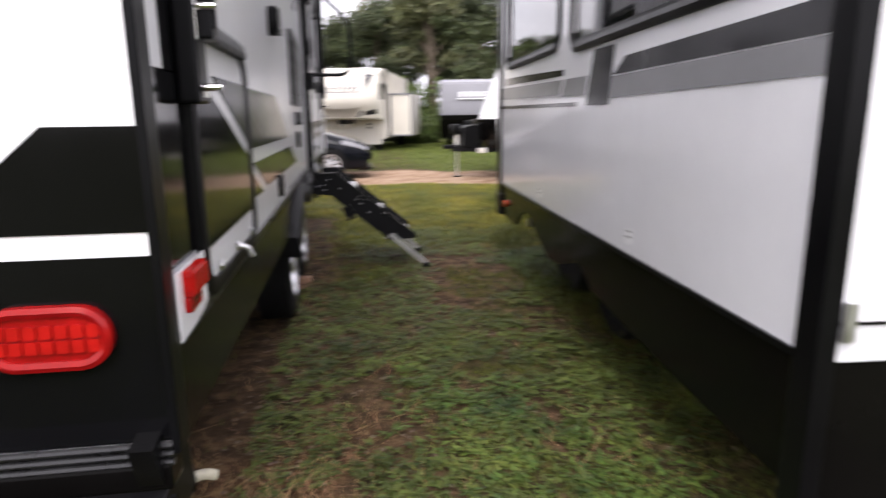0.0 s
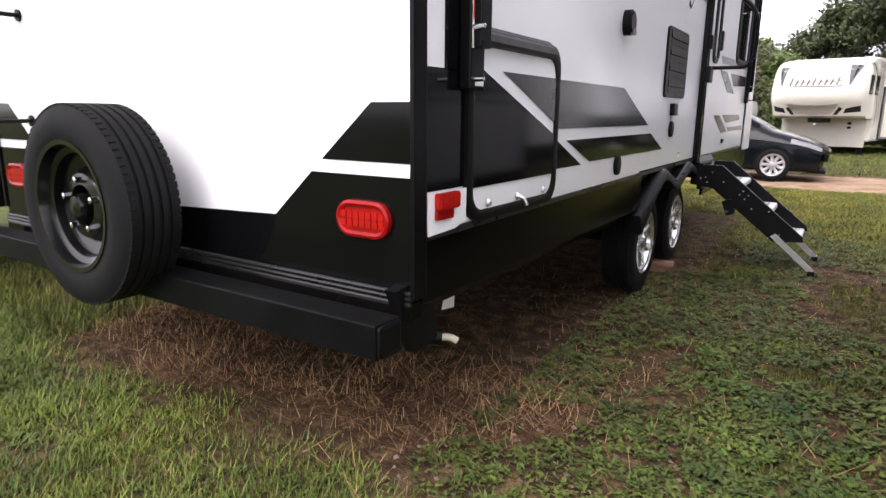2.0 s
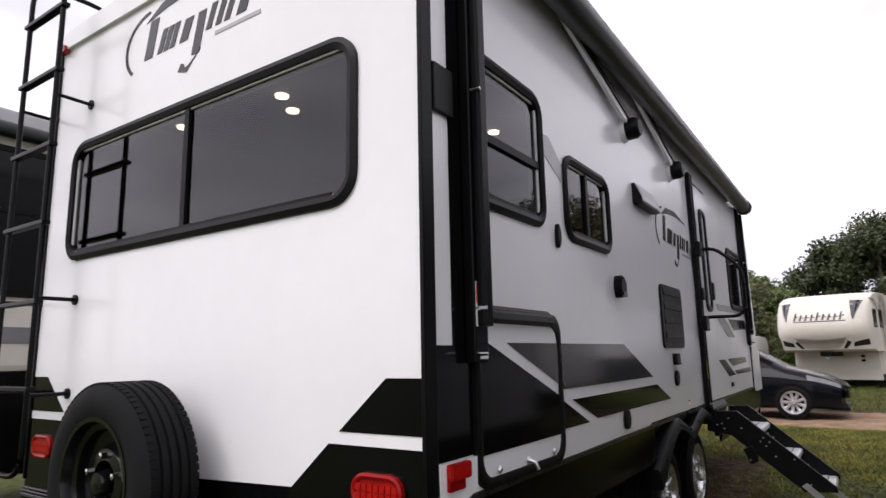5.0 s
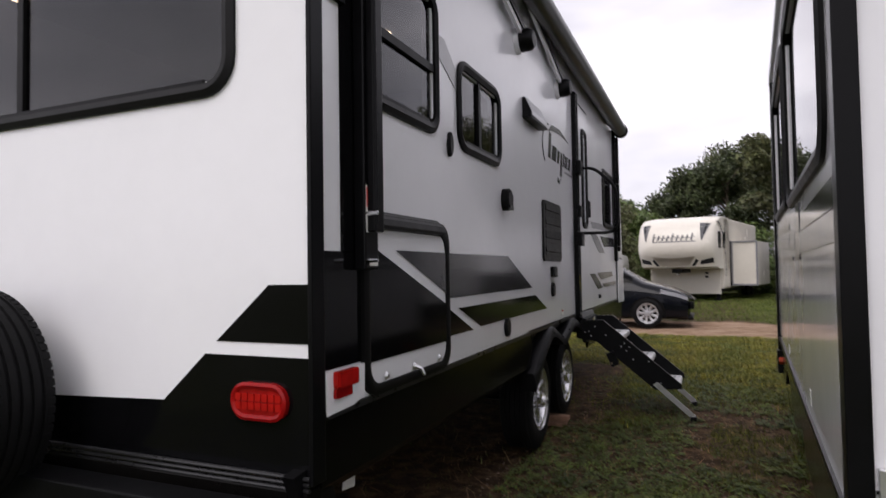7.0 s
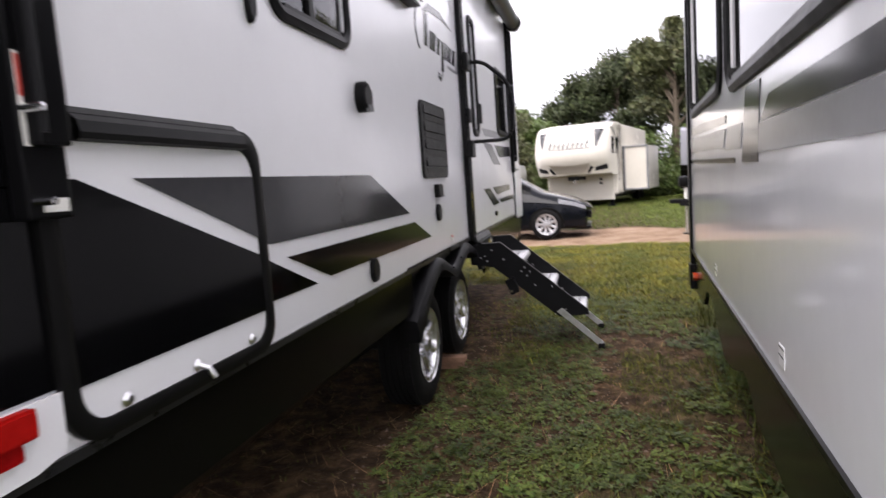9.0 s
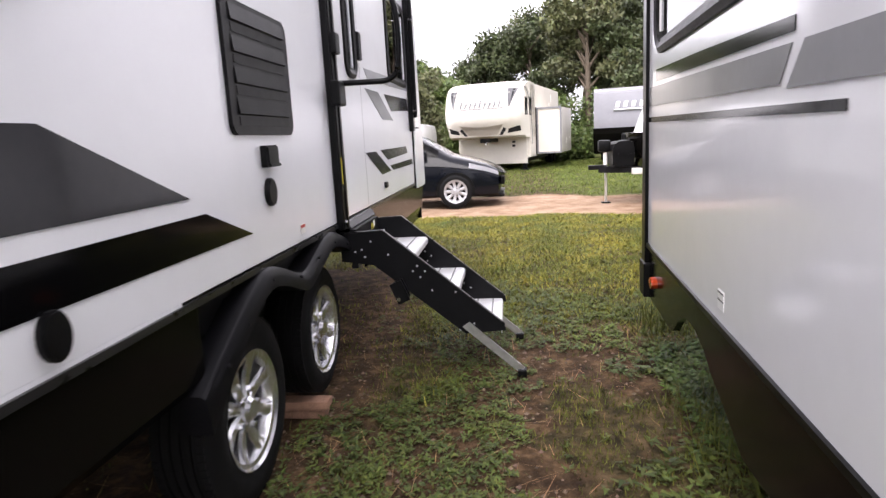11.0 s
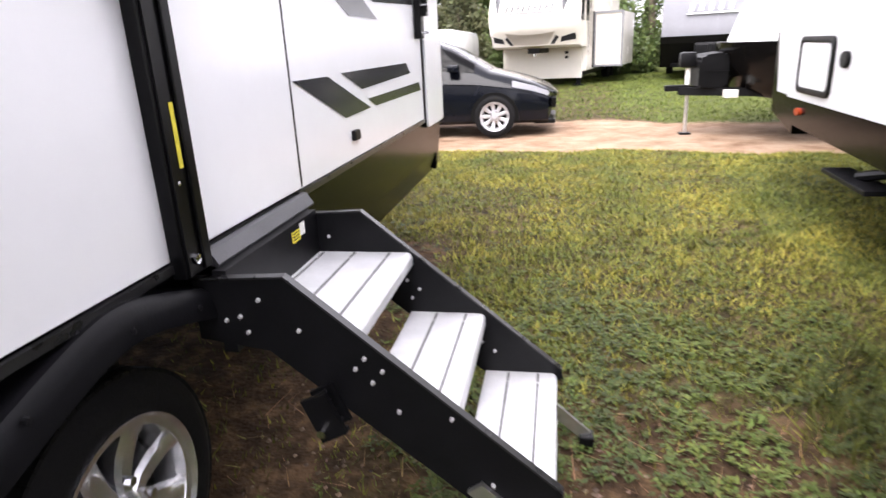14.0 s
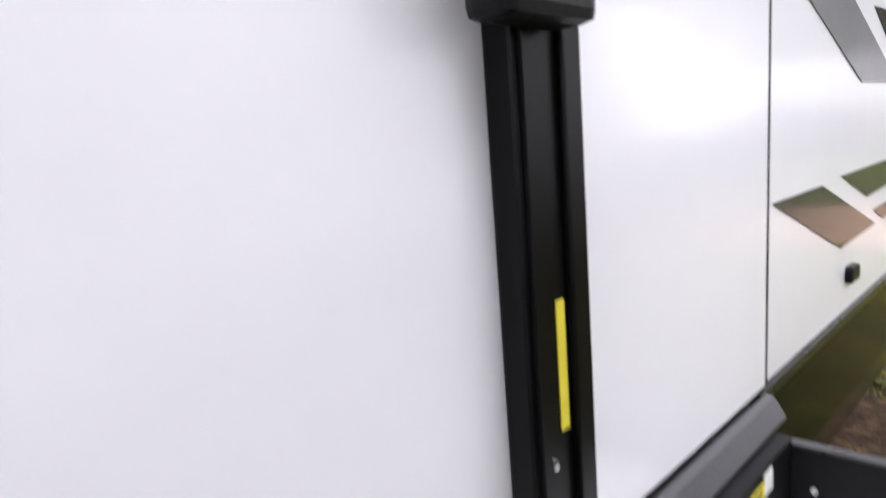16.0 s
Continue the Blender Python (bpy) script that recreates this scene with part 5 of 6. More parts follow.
def make_car():
    car = thing("car", Matrix.Translation((-0.49, 13.1, 0)), label="black sedan with silver alloy wheels parked on the sandy track", category="car")
    bm = bmesh.new()
    loops = []
    for st in CAR_LOOKS:
        half = car_section(st)
        other = [Vector((p.x, 1.58 - p.y, p.z)) for p in half[-2::-1]]
        loops.append([bm.verts.new(p) for p in half + other])
    n = len(loops[0])
    for p, q in zip(loops, loops[1:]):
        for i in range(n):
            bm.faces.new((p[i], p[(i + 1) % n], q[(i + 1) % n], q[i]))
    bm.faces.new(loops[0])
    bm.faces.new(loops[-1][::-1])
    part("body", bm, CAR_PAINT, car, smooth=True)

    def skin(name, lo, hi, first, last, material, label="", out=0.006):
        """A patch that lies on the body between two lines of its section."""
        sb = bmesh.new()
        rows = []
        for st in CAR_LOOKS[first:last]:
            s = car_section(st)
            rows.append([sb.verts.new(s[int(k)].lerp(s[min(int(k) + 1, 9)], k - int(k)) + Vector((0, -out, out * 0.5))) for k in (lo, (lo + hi) / 2, hi)])
        for p, q in zip(rows, rows[1:]):
            for i in range(2):
                sb.faces.new((p[i], p[i + 1], q[i + 1], q[i]))
        bmesh.ops.solidify(sb, geom=sb.faces[:], thickness=0.004)
        return part(name, sb, material, car, label, smooth=True)

    skin("side_glass", 5.15, 6.9, 6, 13, DECAL_BLACK)
    skin("windscreen", 7.4, 9.0, 5, 9, DECAL_MID)
    skin("headlight", 4.15, 4.85, 1, 5, WHEEL_SILVER, "clear headlight")
    skin("fog_light_recess", 1.2, 1.9, 1, 3, PLASTIC)
    skin("shoulder_crease", 3.7, 3.95, 3, 13, CAR_PAINT)
    part("grille", boxed(0.80, 0.87, 0.35, 1.25, 0.36, 0.50, bevel=0.01), PLASTIC, car)
    part("bumper_lip", boxed(0.55, 0.86, 0.14, 1.46, 0.15, 0.21, bevel=0.02), PLASTIC, car)
    part("wing_mirror", boxed(-0.66, -0.50, -0.20, -0.02, 0.93, 1.03, bevel=0.03), CAR_PAINT, car)
    part("door_seam", boxed(-0.80, -0.788, -0.117, -0.105, 0.32, 0.72), GASKET, car)
    for x in (0.0, -2.65):
        part("wheel_arch", prism([(x + 0.345 * math.cos(radians(a)), 0.29 + 0.345 * math.sin(radians(a))) for a in range(-12, 193, 12)], "y", -0.114, -0.08), GASKET, car)
        wheel("wheel", "y", -0.165, -1, x, 0.297, 0.296, 0.196, 0.2, car, WHEEL_SILVER, spokes=9)
        part("wheel_far", lathe([(0.0001, 1.5), (0.30, 1.5), (0.30, 1.66), (0.0001, 1.66)], "y", x, 0.302, 24), RUBBER, car)
    return car


make_car()

fifth = thing("fifth_wheel_trailer", Matrix.Translation((-0.40, 22.0, 0)) @ Matrix.Rotation(radians(-13), 4, "Z") @ Matrix.Scale(0.95, 4, (0, 0, 1)) @ Matrix.Scale(1.05, 4, (1, 0, 0)), label="cream fifth-wheel trailer with a rounded front cap and slide-outs", category="fifth wheel")
CAP_Z = [1.20, 1.28, 1.50, 1.66, 1.85, 2.10, 2.40, 2.70, 2.90, 3.04, 3.12]
CAP_Y = [0.62, 0.36, 0.26, 0.12, 0.02, 0.0, 0.08, 0.24, 0.44, 0.78, 1.30]


def cap_y(x, z):
    """How far back the rounded front cap lies at a place across and up."""
    return float(np.interp(z, CAP_Z, CAP_Y)) + 0.42 * min(1.0, abs(x + 0.02) / 1.22) ** 5


fb = bmesh.new()
grid_rows = []
for z in CAP_Z:
    row = [fb.verts.new((-1.24, 2.6, z))] + [fb.verts.new((-0.02 + 1.22 * k / 14, cap_y(-0.02 + 1.22 * k / 14, z), z)) for k in range(-14, 15)] + [fb.verts.new((1.20, 2.6, z))]
    grid_rows.append(row)
for p, q in zip(grid_rows, grid_rows[1:]):
    for i in range(len(p) - 1):
        fb.faces.new((p[i], p[i + 1], q[i + 1], q[i]))
fb.faces.new(grid_rows[0])
fb.faces.new(grid_rows[-1][::-1])
part("front_cap", fb, CREAM, fifth, smooth=True)


def cap_skin(name, top, bottom, material, parent=fifth, label="", out=0.008):
    """A flat graphic laid on the cap between an upper and a lower line."""
    sb = bmesh.new()
    rows = []
    for k in range(7):
        line = []
        for i in range(9):
            def along(pts):
                f = i / 8 * (len(pts) - 1)
                a = min(int(f), len(pts) - 2)
                return pts[a][0] + (pts[a + 1][0] - pts[a][0]) * (f - a), pts[a][1] + (pts[a + 1][1] - pts[a][1]) * (f - a)
            (x0, z0), (x1, z1) = along(top), along(bottom)
            x, z = x0 + (x1 - x0) * k / 6, z0 + (z1 - z0) * k / 6
            line.append(sb.verts.new((x, cap_y(x, z) - out, z)))
        rows.append(line)
    for p, q in zip(rows, rows[1:]):
        for i in range(8):
            sb.faces.new((p[i], p[i + 1], q[i + 1], q[i]))
    bmesh.ops.solidify(sb, geom=sb.faces[:], thickness=0.005)
    return part(name, sb, material, parent, label, smooth=True)


for s in (-1, 1):
    cap_skin("cap_stripe", [(s * 0.78, 2.84), (s * 1.08, 2.82)], [(s * 0.86, 2.20), (s * 0.89, 2.22)], DECAL_MID)
    cap_skin("cap_stripe", [(s * 0.95, 2.83), (s * 1.02, 2.82)], [(s * 0.91, 2.42), (s * 0.93, 2.42)], DECAL_GREY)
    cap_skin("marker_panel", [(s * 0.80, 1.50), (s * 1.13, 1.60)], [(s * 0.76, 1.36), (s * 1.13, 1.42)], DECAL_GREY)
    cap_skin("chin_edge", [(s * 0.66, 1.56), (s * 0.74, 1.50)], [(s * 0.50, 1.31), (s * 0.60, 1.31)], DECAL_GREY)
cap_skin("chin_scoop", [(-0.70, 1.66), (-0.3, 1.60), (0.26, 1.60), (0.66, 1.66)], [(-0.48, 1.33), (-0.2, 1.31), (0.16, 1.31), (0.44, 1.33)], TAN, label="tan scooped chin of the cap")
nm = cap_skin("name_mark", [(-0.66, 2.20), (0.70, 2.20)], [(-0.64, 2.17), (0.72, 2.17)], DECAL_MID, label="grey lettering drawn as plain bars")
for i in range(9):
    u, tall = -0.66 + i * 0.15, 0.20 if i % 4 else 0.26
    cap_skin("letter_bar", [(u + 0.05, 2.22 + tall), (u + 0.10, 2.22 + tall)], [(u, 2.22), (u + 0.055, 2.22)], DECAL_MID, nm)
    cap_skin("letter_bar", [(u + 0.05, 2.24 + tall * 0.5), (u + 0.15, 2.24 + tall * 0.5)], [(u + 0.04, 2.21 + tall * 0.5), (u + 0.14, 2.21 + tall * 0.5)], DECAL_MID, nm)
part("hitch_pin", lathe([(0.0001, 0.98), (0.05, 0.98), (0.05, 1.04), (0.11, 1.06), (0.11, 1.10), (0.0001, 1.10)], "z", -0.03, 0.75, 16), CHROME, fifth, smooth=True)
for z in (0.86, 1.0):
    part("inlet_cap", prism(rrect(0.62, 0.72, z, z + 0.08, 0.02, 3), "y", 1.649, 1.62), PLASTIC, fifth)
part("pin_box", boxed(-0.2, 0.15, 0.6, 1.7, 1.06, 1.36, bevel=0.03), PLASTIC, fifth)
part("lower_front", boxed(-1.05, 1.1, 1.65, 1.75, 0.26, 1.198, bevel=0.02), CREAM, fifth)
part("body", boxed(-1.25, 1.2, 1.75, 8.2, 0.45, 3.10, bevel=0.06), CREAM, fifth)
for y in (0.9, 1.6):
    wf = part("side_window", boxed(1.2005, 1.215, y, y + 0.35, 1.95, 2.55, bevel=0.02), GASKET, fifth)
    part("pane", boxed(1.216, 1.22, y + 0.04, y + 0.31, 2.0, 2.5), DECAL_BLACK, wf)
for k in range(3):
    swp = []
    for i in range(14):
        a = radians(10 + 90 * i / 13)
        swp.append((0.5 + 0.25 * k + 1.7 * math.sin(a) * 0.8, 1.25 + 1.7 * math.cos(a)))
    part("side_swoosh", prism(swp + [(y - 0.09, z - 0.04) for y, z in swp[::-1]], "x", 1.2005, 1.206), DECAL_MID if k % 2 else TAN, fifth)
so = part("slide_out", boxed(1.2, 2.05, 2.8, 5.4, 0.55, 2.22, bevel=0.02), CREAM, fifth)
part("slide_trim", ring(rrect(1.22, 2.06, 0.54, 2.23, 0.03, 3), rrect(1.28, 2.0, 0.60, 2.17, 0.02, 3), "y", 2.799, 2.765), DECAL_MID, so)
# Thin black strip paints the recess shadow down the slide-out's left edge.
part("slide_recess_shadow", boxed(1.2005, 1.235, 2.72, 2.798, 0.53, 2.25), GASKET, so)
part("slide_out", boxed(1.2, 1.75, 5.7, 7.0, 0.6, 2.1, bevel=0.02), CREAM, fifth)
for y in (6.4, 7.3):
    part("wheel", lathe([(0.0001, 1.17), (0.36, 1.16), (0.36, 0.95), (0.0001, 0.94)], "x", y, 0.36, 24), RUBBER, fifth)
    part("wheel", lathe([(0.0001, -1.17), (0.36, -1.16), (0.36, -0.95), (0.0001, -0.94)], "x", y, 0.36, 24), RUBBER, fifth)
for x in (-1.0, 0.95):
    lg = part("landing_leg", boxed(x - 0.06, x + 0.06, 1.95, 2.07, 0.05, 0.6), STEEL_BLACK, fifth)
    part("leg_pad", boxed(x - 0.14, x + 0.14, 1.88, 2.14, 0.015, 0.05), STEEL_BLACK, lg)
part("undercarriage", boxed(-1.1, 1.08, 1.9, 8.1, 0.32, 0.446), PLASTIC, fifth)

GREY_WALL = mat("grey_trailer_wall", (0.23, 0.23, 0.25), 0.25, var=0.06, scale=1.5)
grey = thing("travel_trailer", Matrix.Translation((4.45, 24.0, 0)) @ Matrix.Rotation(radians(-11), 4, "Z") @ Matrix.Scale(1.09, 4), label="grey travel trailer with a dark lower front facing the track", category="travel trailer")
part("front_wall", prism([(0.35, 1.0), (0.0, 1.05), (-0.05, 1.5), (0.12, 2.3), (0.4, 2.42), (6.5, 2.46), (6.5, 0.5), (0.35, 0.5)], "x", -0.95, 1.45, bevel=0.04), GREY_WALL, grey, smooth=True)
part("lower_front", prism([(0.30, 0.38), (-0.03, 1.00), (-0.06, 1.18), (0.34, 1.2), (0.5, 0.38)], "x", -0.97, 1.47), SKIRT, grey)
ng = part("name_mark", prism([(-0.35, 1.72), (0.95, 1.72), (0.98, 1.76), (-0.30, 1.76)], "y", -0.09, 0.1), GELCOAT, grey, "white lettering drawn as plain bars")
for i in range(5):
    part("letter_bar", prism([(-0.30 + i * 0.24, 1.80), (-0.18 + i * 0.24, 1.80), (-0.14 + i * 0.24, 1.98), (-0.26 + i * 0.24, 1.98)], "y", -0.07, 0.1), GELCOAT, ng)
part("tongue", prism([(-0.7, 0.3), (-0.55, 0.3), (0.33, -1.4), (0.2, -1.4)], "z", 0.38, 0.48), STEEL_BLACK, grey)
part("tongue", prism([(1.2, 0.3), (1.05, 0.3), (0.17, -1.4), (0.30, -1.4)], "z", 0.381, 0.481), STEEL_BLACK, grey)
part("propane_cover", boxed(-0.1, 0.6, -0.75, -0.25, 0.49, 1.0, bevel=0.06), PLASTIC, grey)
part("tongue_jack", tube([(0.25, -1.25, 0.01), (0.25, -1.25, 0.95)], 0.04, 10), STEEL_BLACK, grey)
part("battery_box", boxed(0.85, 1.15, -0.25, 0.1, 0.49, 0.72, bevel=0.02), LABEL, grey)
for x in (-0.8, 1.25):
    part("wheel", lathe([(0.0001, x - 0.1), (0.34, x - 0.1), (0.34, x + 0.1), (0.0001, x + 0.1)], "x", 3.8, 0.35, 20), RUBBER, grey)

hidden = thing("travel_trailer", Matrix.Translation((-2.6, 21.0, 0)), label="white trailer with rounded corner behind the car", category="travel trailer")
part("body", boxed(-2.4, 0.35, 0.0, 5.0, 0.5, 1.75, bevel=0.25), GELCOAT, hidden, smooth=True)
for x in (-1.9, 0.0):
    part("wheel", lathe([(0.0001, x - 0.1), (0.34, x - 0.1), (0.34, x + 0.1), (0.0001, x + 0.1)], "x", 2.5, 0.35, 20), RUBBER, hidden)


# a white trailer parked across the end of the lane, its tongue jack on the track
cross = thing("travel_trailer", Matrix.Translation((2.12, 12.96, 0)), label="white travel trailer with a black lower nose and tongue jack", category="travel trailer")


def nose_loft(rows, back, material, name):
    nb = bmesh.new()
    loops = []
    for z, x0 in rows:
        front = [nb.verts.new((x0 + 0.34 * (k / 8) ** 2, 1.2 * k / 8, z)) for k in range(-8, 9)]
        loops.append([nb.verts.new((back, -1.2, z))] + front + [nb.verts.new((back, 1.2, z))])
    for p, q in zip(loops, loops[1:]):
        for i in range(len(p) - 1):
            nb.faces.new((p[i], p[i + 1], q[i + 1], q[i]))
        nb.faces.new((p[-1], p[0], q[0], q[-1]))
    nb.faces.new(loops[0])
    nb.faces.new(loops[-1][::-1])
    return part(name, nb, material, cross, smooth=True)


nose_loft([(0.50, 0.72), (0.62, 0.52), (0.90, 0.40), (1.17, 0.36)], 6.9, SKIRT, "lower_nose")
nose_loft([(1.172, 0.50), (1.45, 0.60), (1.9, 0.78), (2.5, 1.05), (2.85, 1.35), (2.95, 1.75)], 6.9, GELCOAT, "body")
part("side_graphic", prism([(0.9, 1.55), (1.15, 1.55), (1.35, 1.95), (1.2, 1.95)], "y", -1.201, -1.205), DECAL_GREY, cross)
for s in (-1, 1):
    part("tongue", prism([(-0.12, s * 0.05), (-0.02, s * 0.14), (0.95, s * 0.72), (0.98, s * 0.62), (0.0, s * 0.03)], "z", 0.52 + 0.001 * s, 0.62 + 0.001 * s), STEEL_BLACK, cross)
    for x in (4.0, 4.9):
        part("wheel", lathe([(0.0001, s * 1.15), (0.30, s * 1.15), (0.335, s * 1.10), (0.335, s * 0.95), (0.0001, s * 0.94)], "y", x, 0.34, 28), RUBBER, cross, smooth=True)
part("coupler", boxed(-0.30, 0.02, -0.045, 0.045, 0.57, 0.65, bevel=0.015), STEEL_BLACK, cross)
post_d = part("tongue_jack", tube([(0, 0, 0.0), (0, 0, 0.62)], 0.024, 12), ALU, cross, "grey tongue jack post", smooth=True)
part("jack_sleeve", tube([(-0.005, 0, 0.60), (-0.01, 0, 0.86)], 0.034, 12), LABEL, post_d, smooth=True)
part("jack_head", boxed(-0.13, 0.08, -0.08, 0.08, 0.87, 1.07, bevel=0.045), PLASTIC, post_d, smooth=True)
part("jack_pad", boxed(-0.07, 0.07, -0.07, 0.07, -0.01, 0.012), STEEL_BLACK, post_d)
cover_d = part("propane_cover", prism([(0.06, 0.625), (0.41, 0.625), (0.42, 0.95), (0.38, 1.06), (0.12, 1.03), (0.07, 0.97)], "y", -0.34, 0.34, bevel=0.03), PLASTIC, cross, "black propane tank cover", smooth=True)
part("cover_rib", boxed(0.05, 0.425, -0.348, -0.3405, 0.82, 0.835), PLASTIC, cover_d)
part("battery_box", boxed(0.36, 0.52, -0.50, -0.36, 0.50, 0.60, bevel=0.012), LABEL, cross, "white box beside the tongue")


# ---- trees ----
def quads_mesh(name, centres, us, vs, material, fold=None):
    """One mesh of many small four-cornered leaves or blades."""
    n = len(centres)
    co = np.empty((n, 4, 3))
    co[:, 0], co[:, 1], co[:, 2], co[:, 3] = centres - us - vs, centres + us - vs, centres + us + vs, centres - us + vs
    if fold is not None:
        co[:, 2] += fold - us * 0.85
        co[:, 3] += fold + us * 0.85
    me = bpy.data.meshes.new(name)
    me.vertices.add(n * 4)
    me.vertices.foreach_set("co", co.reshape(-1).astype(np.float32))
    me.loops.add(n * 4)
    me.loops.foreach_set("vertex_index", np.arange(n * 4, dtype=np.int32))
    me.polygons.add(n)
    me.polygons.foreach_set("loop_start", np.arange(0, n * 4, 4, dtype=np.int32))
    me.update(calc_edges=True)
    me.materials.append(material)
    return me


def spin(rs, n):
    v = rs.normal(size=(n, 3))
    return v / np.linalg.norm(v, axis=1, keepdims=True)


def tree(x, y, h, spread, seed, leaf=LEAF, bare=0.28, leaf_size=0.105, count=17000):
    rs = np.random.RandomState(seed)
    t = thing("tree", Matrix.Translation((x, y, 0)), label="tall dark green leafy tree behind the trailers", category="tree", group="trees beyond the track")
    lean = rs.uniform(-0.4, 0.4, 2)
    top = np.array([lean[0], lean[1], h * 0.72])
    tr = tube([(0, 0, -0.2), (lean[0] * 0.2, lean[1] * 0.2, h * 0.25), (lean[0] * 0.6, lean[1] * 0.6, h * 0.5), tuple(top)], [h * 0.021, h * 0.017, h * 0.012, h * 0.005], 9)
    part("trunk", tr, BARK, t, smooth=True)
    limbs, pts = bmesh.new(), []
    for i in range(18):
        z0 = h * rs.uniform(bare, 0.68)
        a = rs.uniform(0, math.tau)
        reach = spread * rs.uniform(0.55, 1.0) * (1.1 - 0.55 * (z0 / h))
        p0 = np.array([lean[0] * z0 / h, lean[1] * z0 / h, z0])
        p2 = p0 + np.array([math.cos(a) * reach, math.sin(a) * reach, h * rs.uniform(0.08, 0.27)])
        p1 = (p0 + p2) / 2 + np.array([0, 0, h * 0.04])
        tube([tuple(p0), tuple(p1), tuple(p2)], [h * 0.008, h * 0.005, h * 0.002], 6, limbs)
        pts += [(p1, 0.5), (p2, 0.9), ((p1 + p2) / 2, 0.7)]
    part("limbs", limbs, BARK, t, smooth=True)
    pts += [(top, 0.9), (top + [0, 0, h * 0.16], 0.8), (top + [spread * 0.3, 0, h * 0.08], 0.7)]
    cs = []
    for p, k in pts:
        m = int(count / len(pts))
        r = spread * 0.37 * k * rs.uniform(0.7, 1.25)
        d = spin(rs, m) * (rs.rand(m, 1) ** 0.45) * r * np.array([1.1, 1.1, 0.7])
        cs.append(p + d)
    c = np.concatenate(cs)
    n = len(c)
    u, w = spin(rs, n), spin(rs, n)
    v = np.cross(u, w)
    v /= np.linalg.norm(v, axis=1, keepdims=True) + 1e-6
    s = leaf_size * rs.uniform(0.6, 1.4, (n, 1))
    crown = new("crown", quads_mesh("crown", c, u * s * 0.6, v * s, leaf, fold=np.zeros((n, 3))))
    crown.parent = t
    return t


TREES = [(-9.5, 47, 7.6, 3.2, 0), (-4.2, 44, 6.0, 2.6, 1), (-1.0, 46, 8.0, 3.4, 0), (2.2, 43, 9.6, 3.4, 0), (5.6, 45, 11.4, 3.2, 2), (8.6, 42, 10.8, 3.6, 0), (12.5, 44, 13.4, 3.8, 0), (16.5, 42, 14.1, 4.0, 2), (21, 44, 14.7, 4.2, 0), (26, 41, 14.1, 4.2, 0), (31, 37, 14.7, 4.4, 2), (35, 31, 14.1, 4.2, 0), (37, 24, 14.7, 4.4, 0), (38, 16, 14.1, 4.4, 0), (10.5, 36, 10.5, 2.2, 2), (6.5, 37, 7.8, 2.4, 0), (-6.5, 50, 7.5, 3.6, 0), (0.8, 52, 9.0, 4.0, 0), (4.4, 53, 11.8, 4.2, 2), (8.8, 52, 13.4, 4.4, 0), (14, 53, 16.0, 4.6, 0), (19, 52, 16.6, 4.8, 2), (25, 52, 16.6, 4.8, 0), (-3.0, 38, 4.6, 2.2, 1), (4.9, 37, 10.2, 2.6, 2)]
for i, (x, y, h, sp, kind) in enumerate(TREES):
    tree(x, y, h, sp, 40 + i, (LEAF, LEAF_LIGHT, LEAF_PALE)[kind], bare=0.2 if kind != 2 else 0.3)


def bush(x, y, h, w, seed, leaf):
    rs = np.random.RandomState(seed)
    t = thing("bush", Matrix.Translation((x, y, 0)), label="dense green undergrowth bush at the edge of the lot", category="bush", group="undergrowth")
    stems = bmesh.new()
    cs = []
    for i in range(9):
        a, r = rs.uniform(0, math.tau), w * rs.uniform(0.1, 0.8)
        tip = np.array([math.cos(a) * r, math.sin(a) * r * 0.6, h * rs.uniform(0.45, 0.95)])
        tube([(0.1 * math.cos(a), 0.1 * math.sin(a), -0.05), tuple(tip * 0.55 + [0, 0, 0.1]), tuple(tip)], [0.04, 0.03, 0.01], 5, stems)
        m = 420
        cs.append(tip + spin(rs, m) * (rs.rand(m, 1) ** 0.5) * w * 0.42 - [0, 0, h * 0.12])
        cs.append(tip * [1, 1, 0.45] + spin(rs, m) * (rs.rand(m, 1) ** 0.5) * w * 0.45)
    part("stems", stems, BARK, t)
    c = np.concatenate(cs)
    c[:, 2] = np.abs(c[:, 2]) + 0.05
    n = len(c)
    u, q = spin(rs, n), spin(rs, n)
    v = np.cross(u, q)
    s = 0.075 * rs.uniform(0.6, 1.5, (n, 1))
    lv = new("leaves", quads_mesh("leaves", c, u * s * 0.6, v * s, leaf, fold=np.zeros((n, 3))))
    lv.parent = t


for i in range(22):
    x = -13 + i * 1.9
    bush(x, 36.5 + 2.2 * math.sin(i * 1.7), 2.6 + 1.1 * math.sin(i * 2.3), 1.7, 100 + i, LEAF_LIGHT if i % 3 == 0 else LEAF)
for i, (x, y, h) in enumerate(((-2.9, 27, 4.2), (-3.9, 28, 3.4), (2.6, 29.5, 1.5), (3.1, 30.5, 1.2), (-5.2, 28, 3.8))):
    bush(x, y, h, 1.2, 140 + i, LEAF_LIGHT if x > 0 else LEAF_PALE)


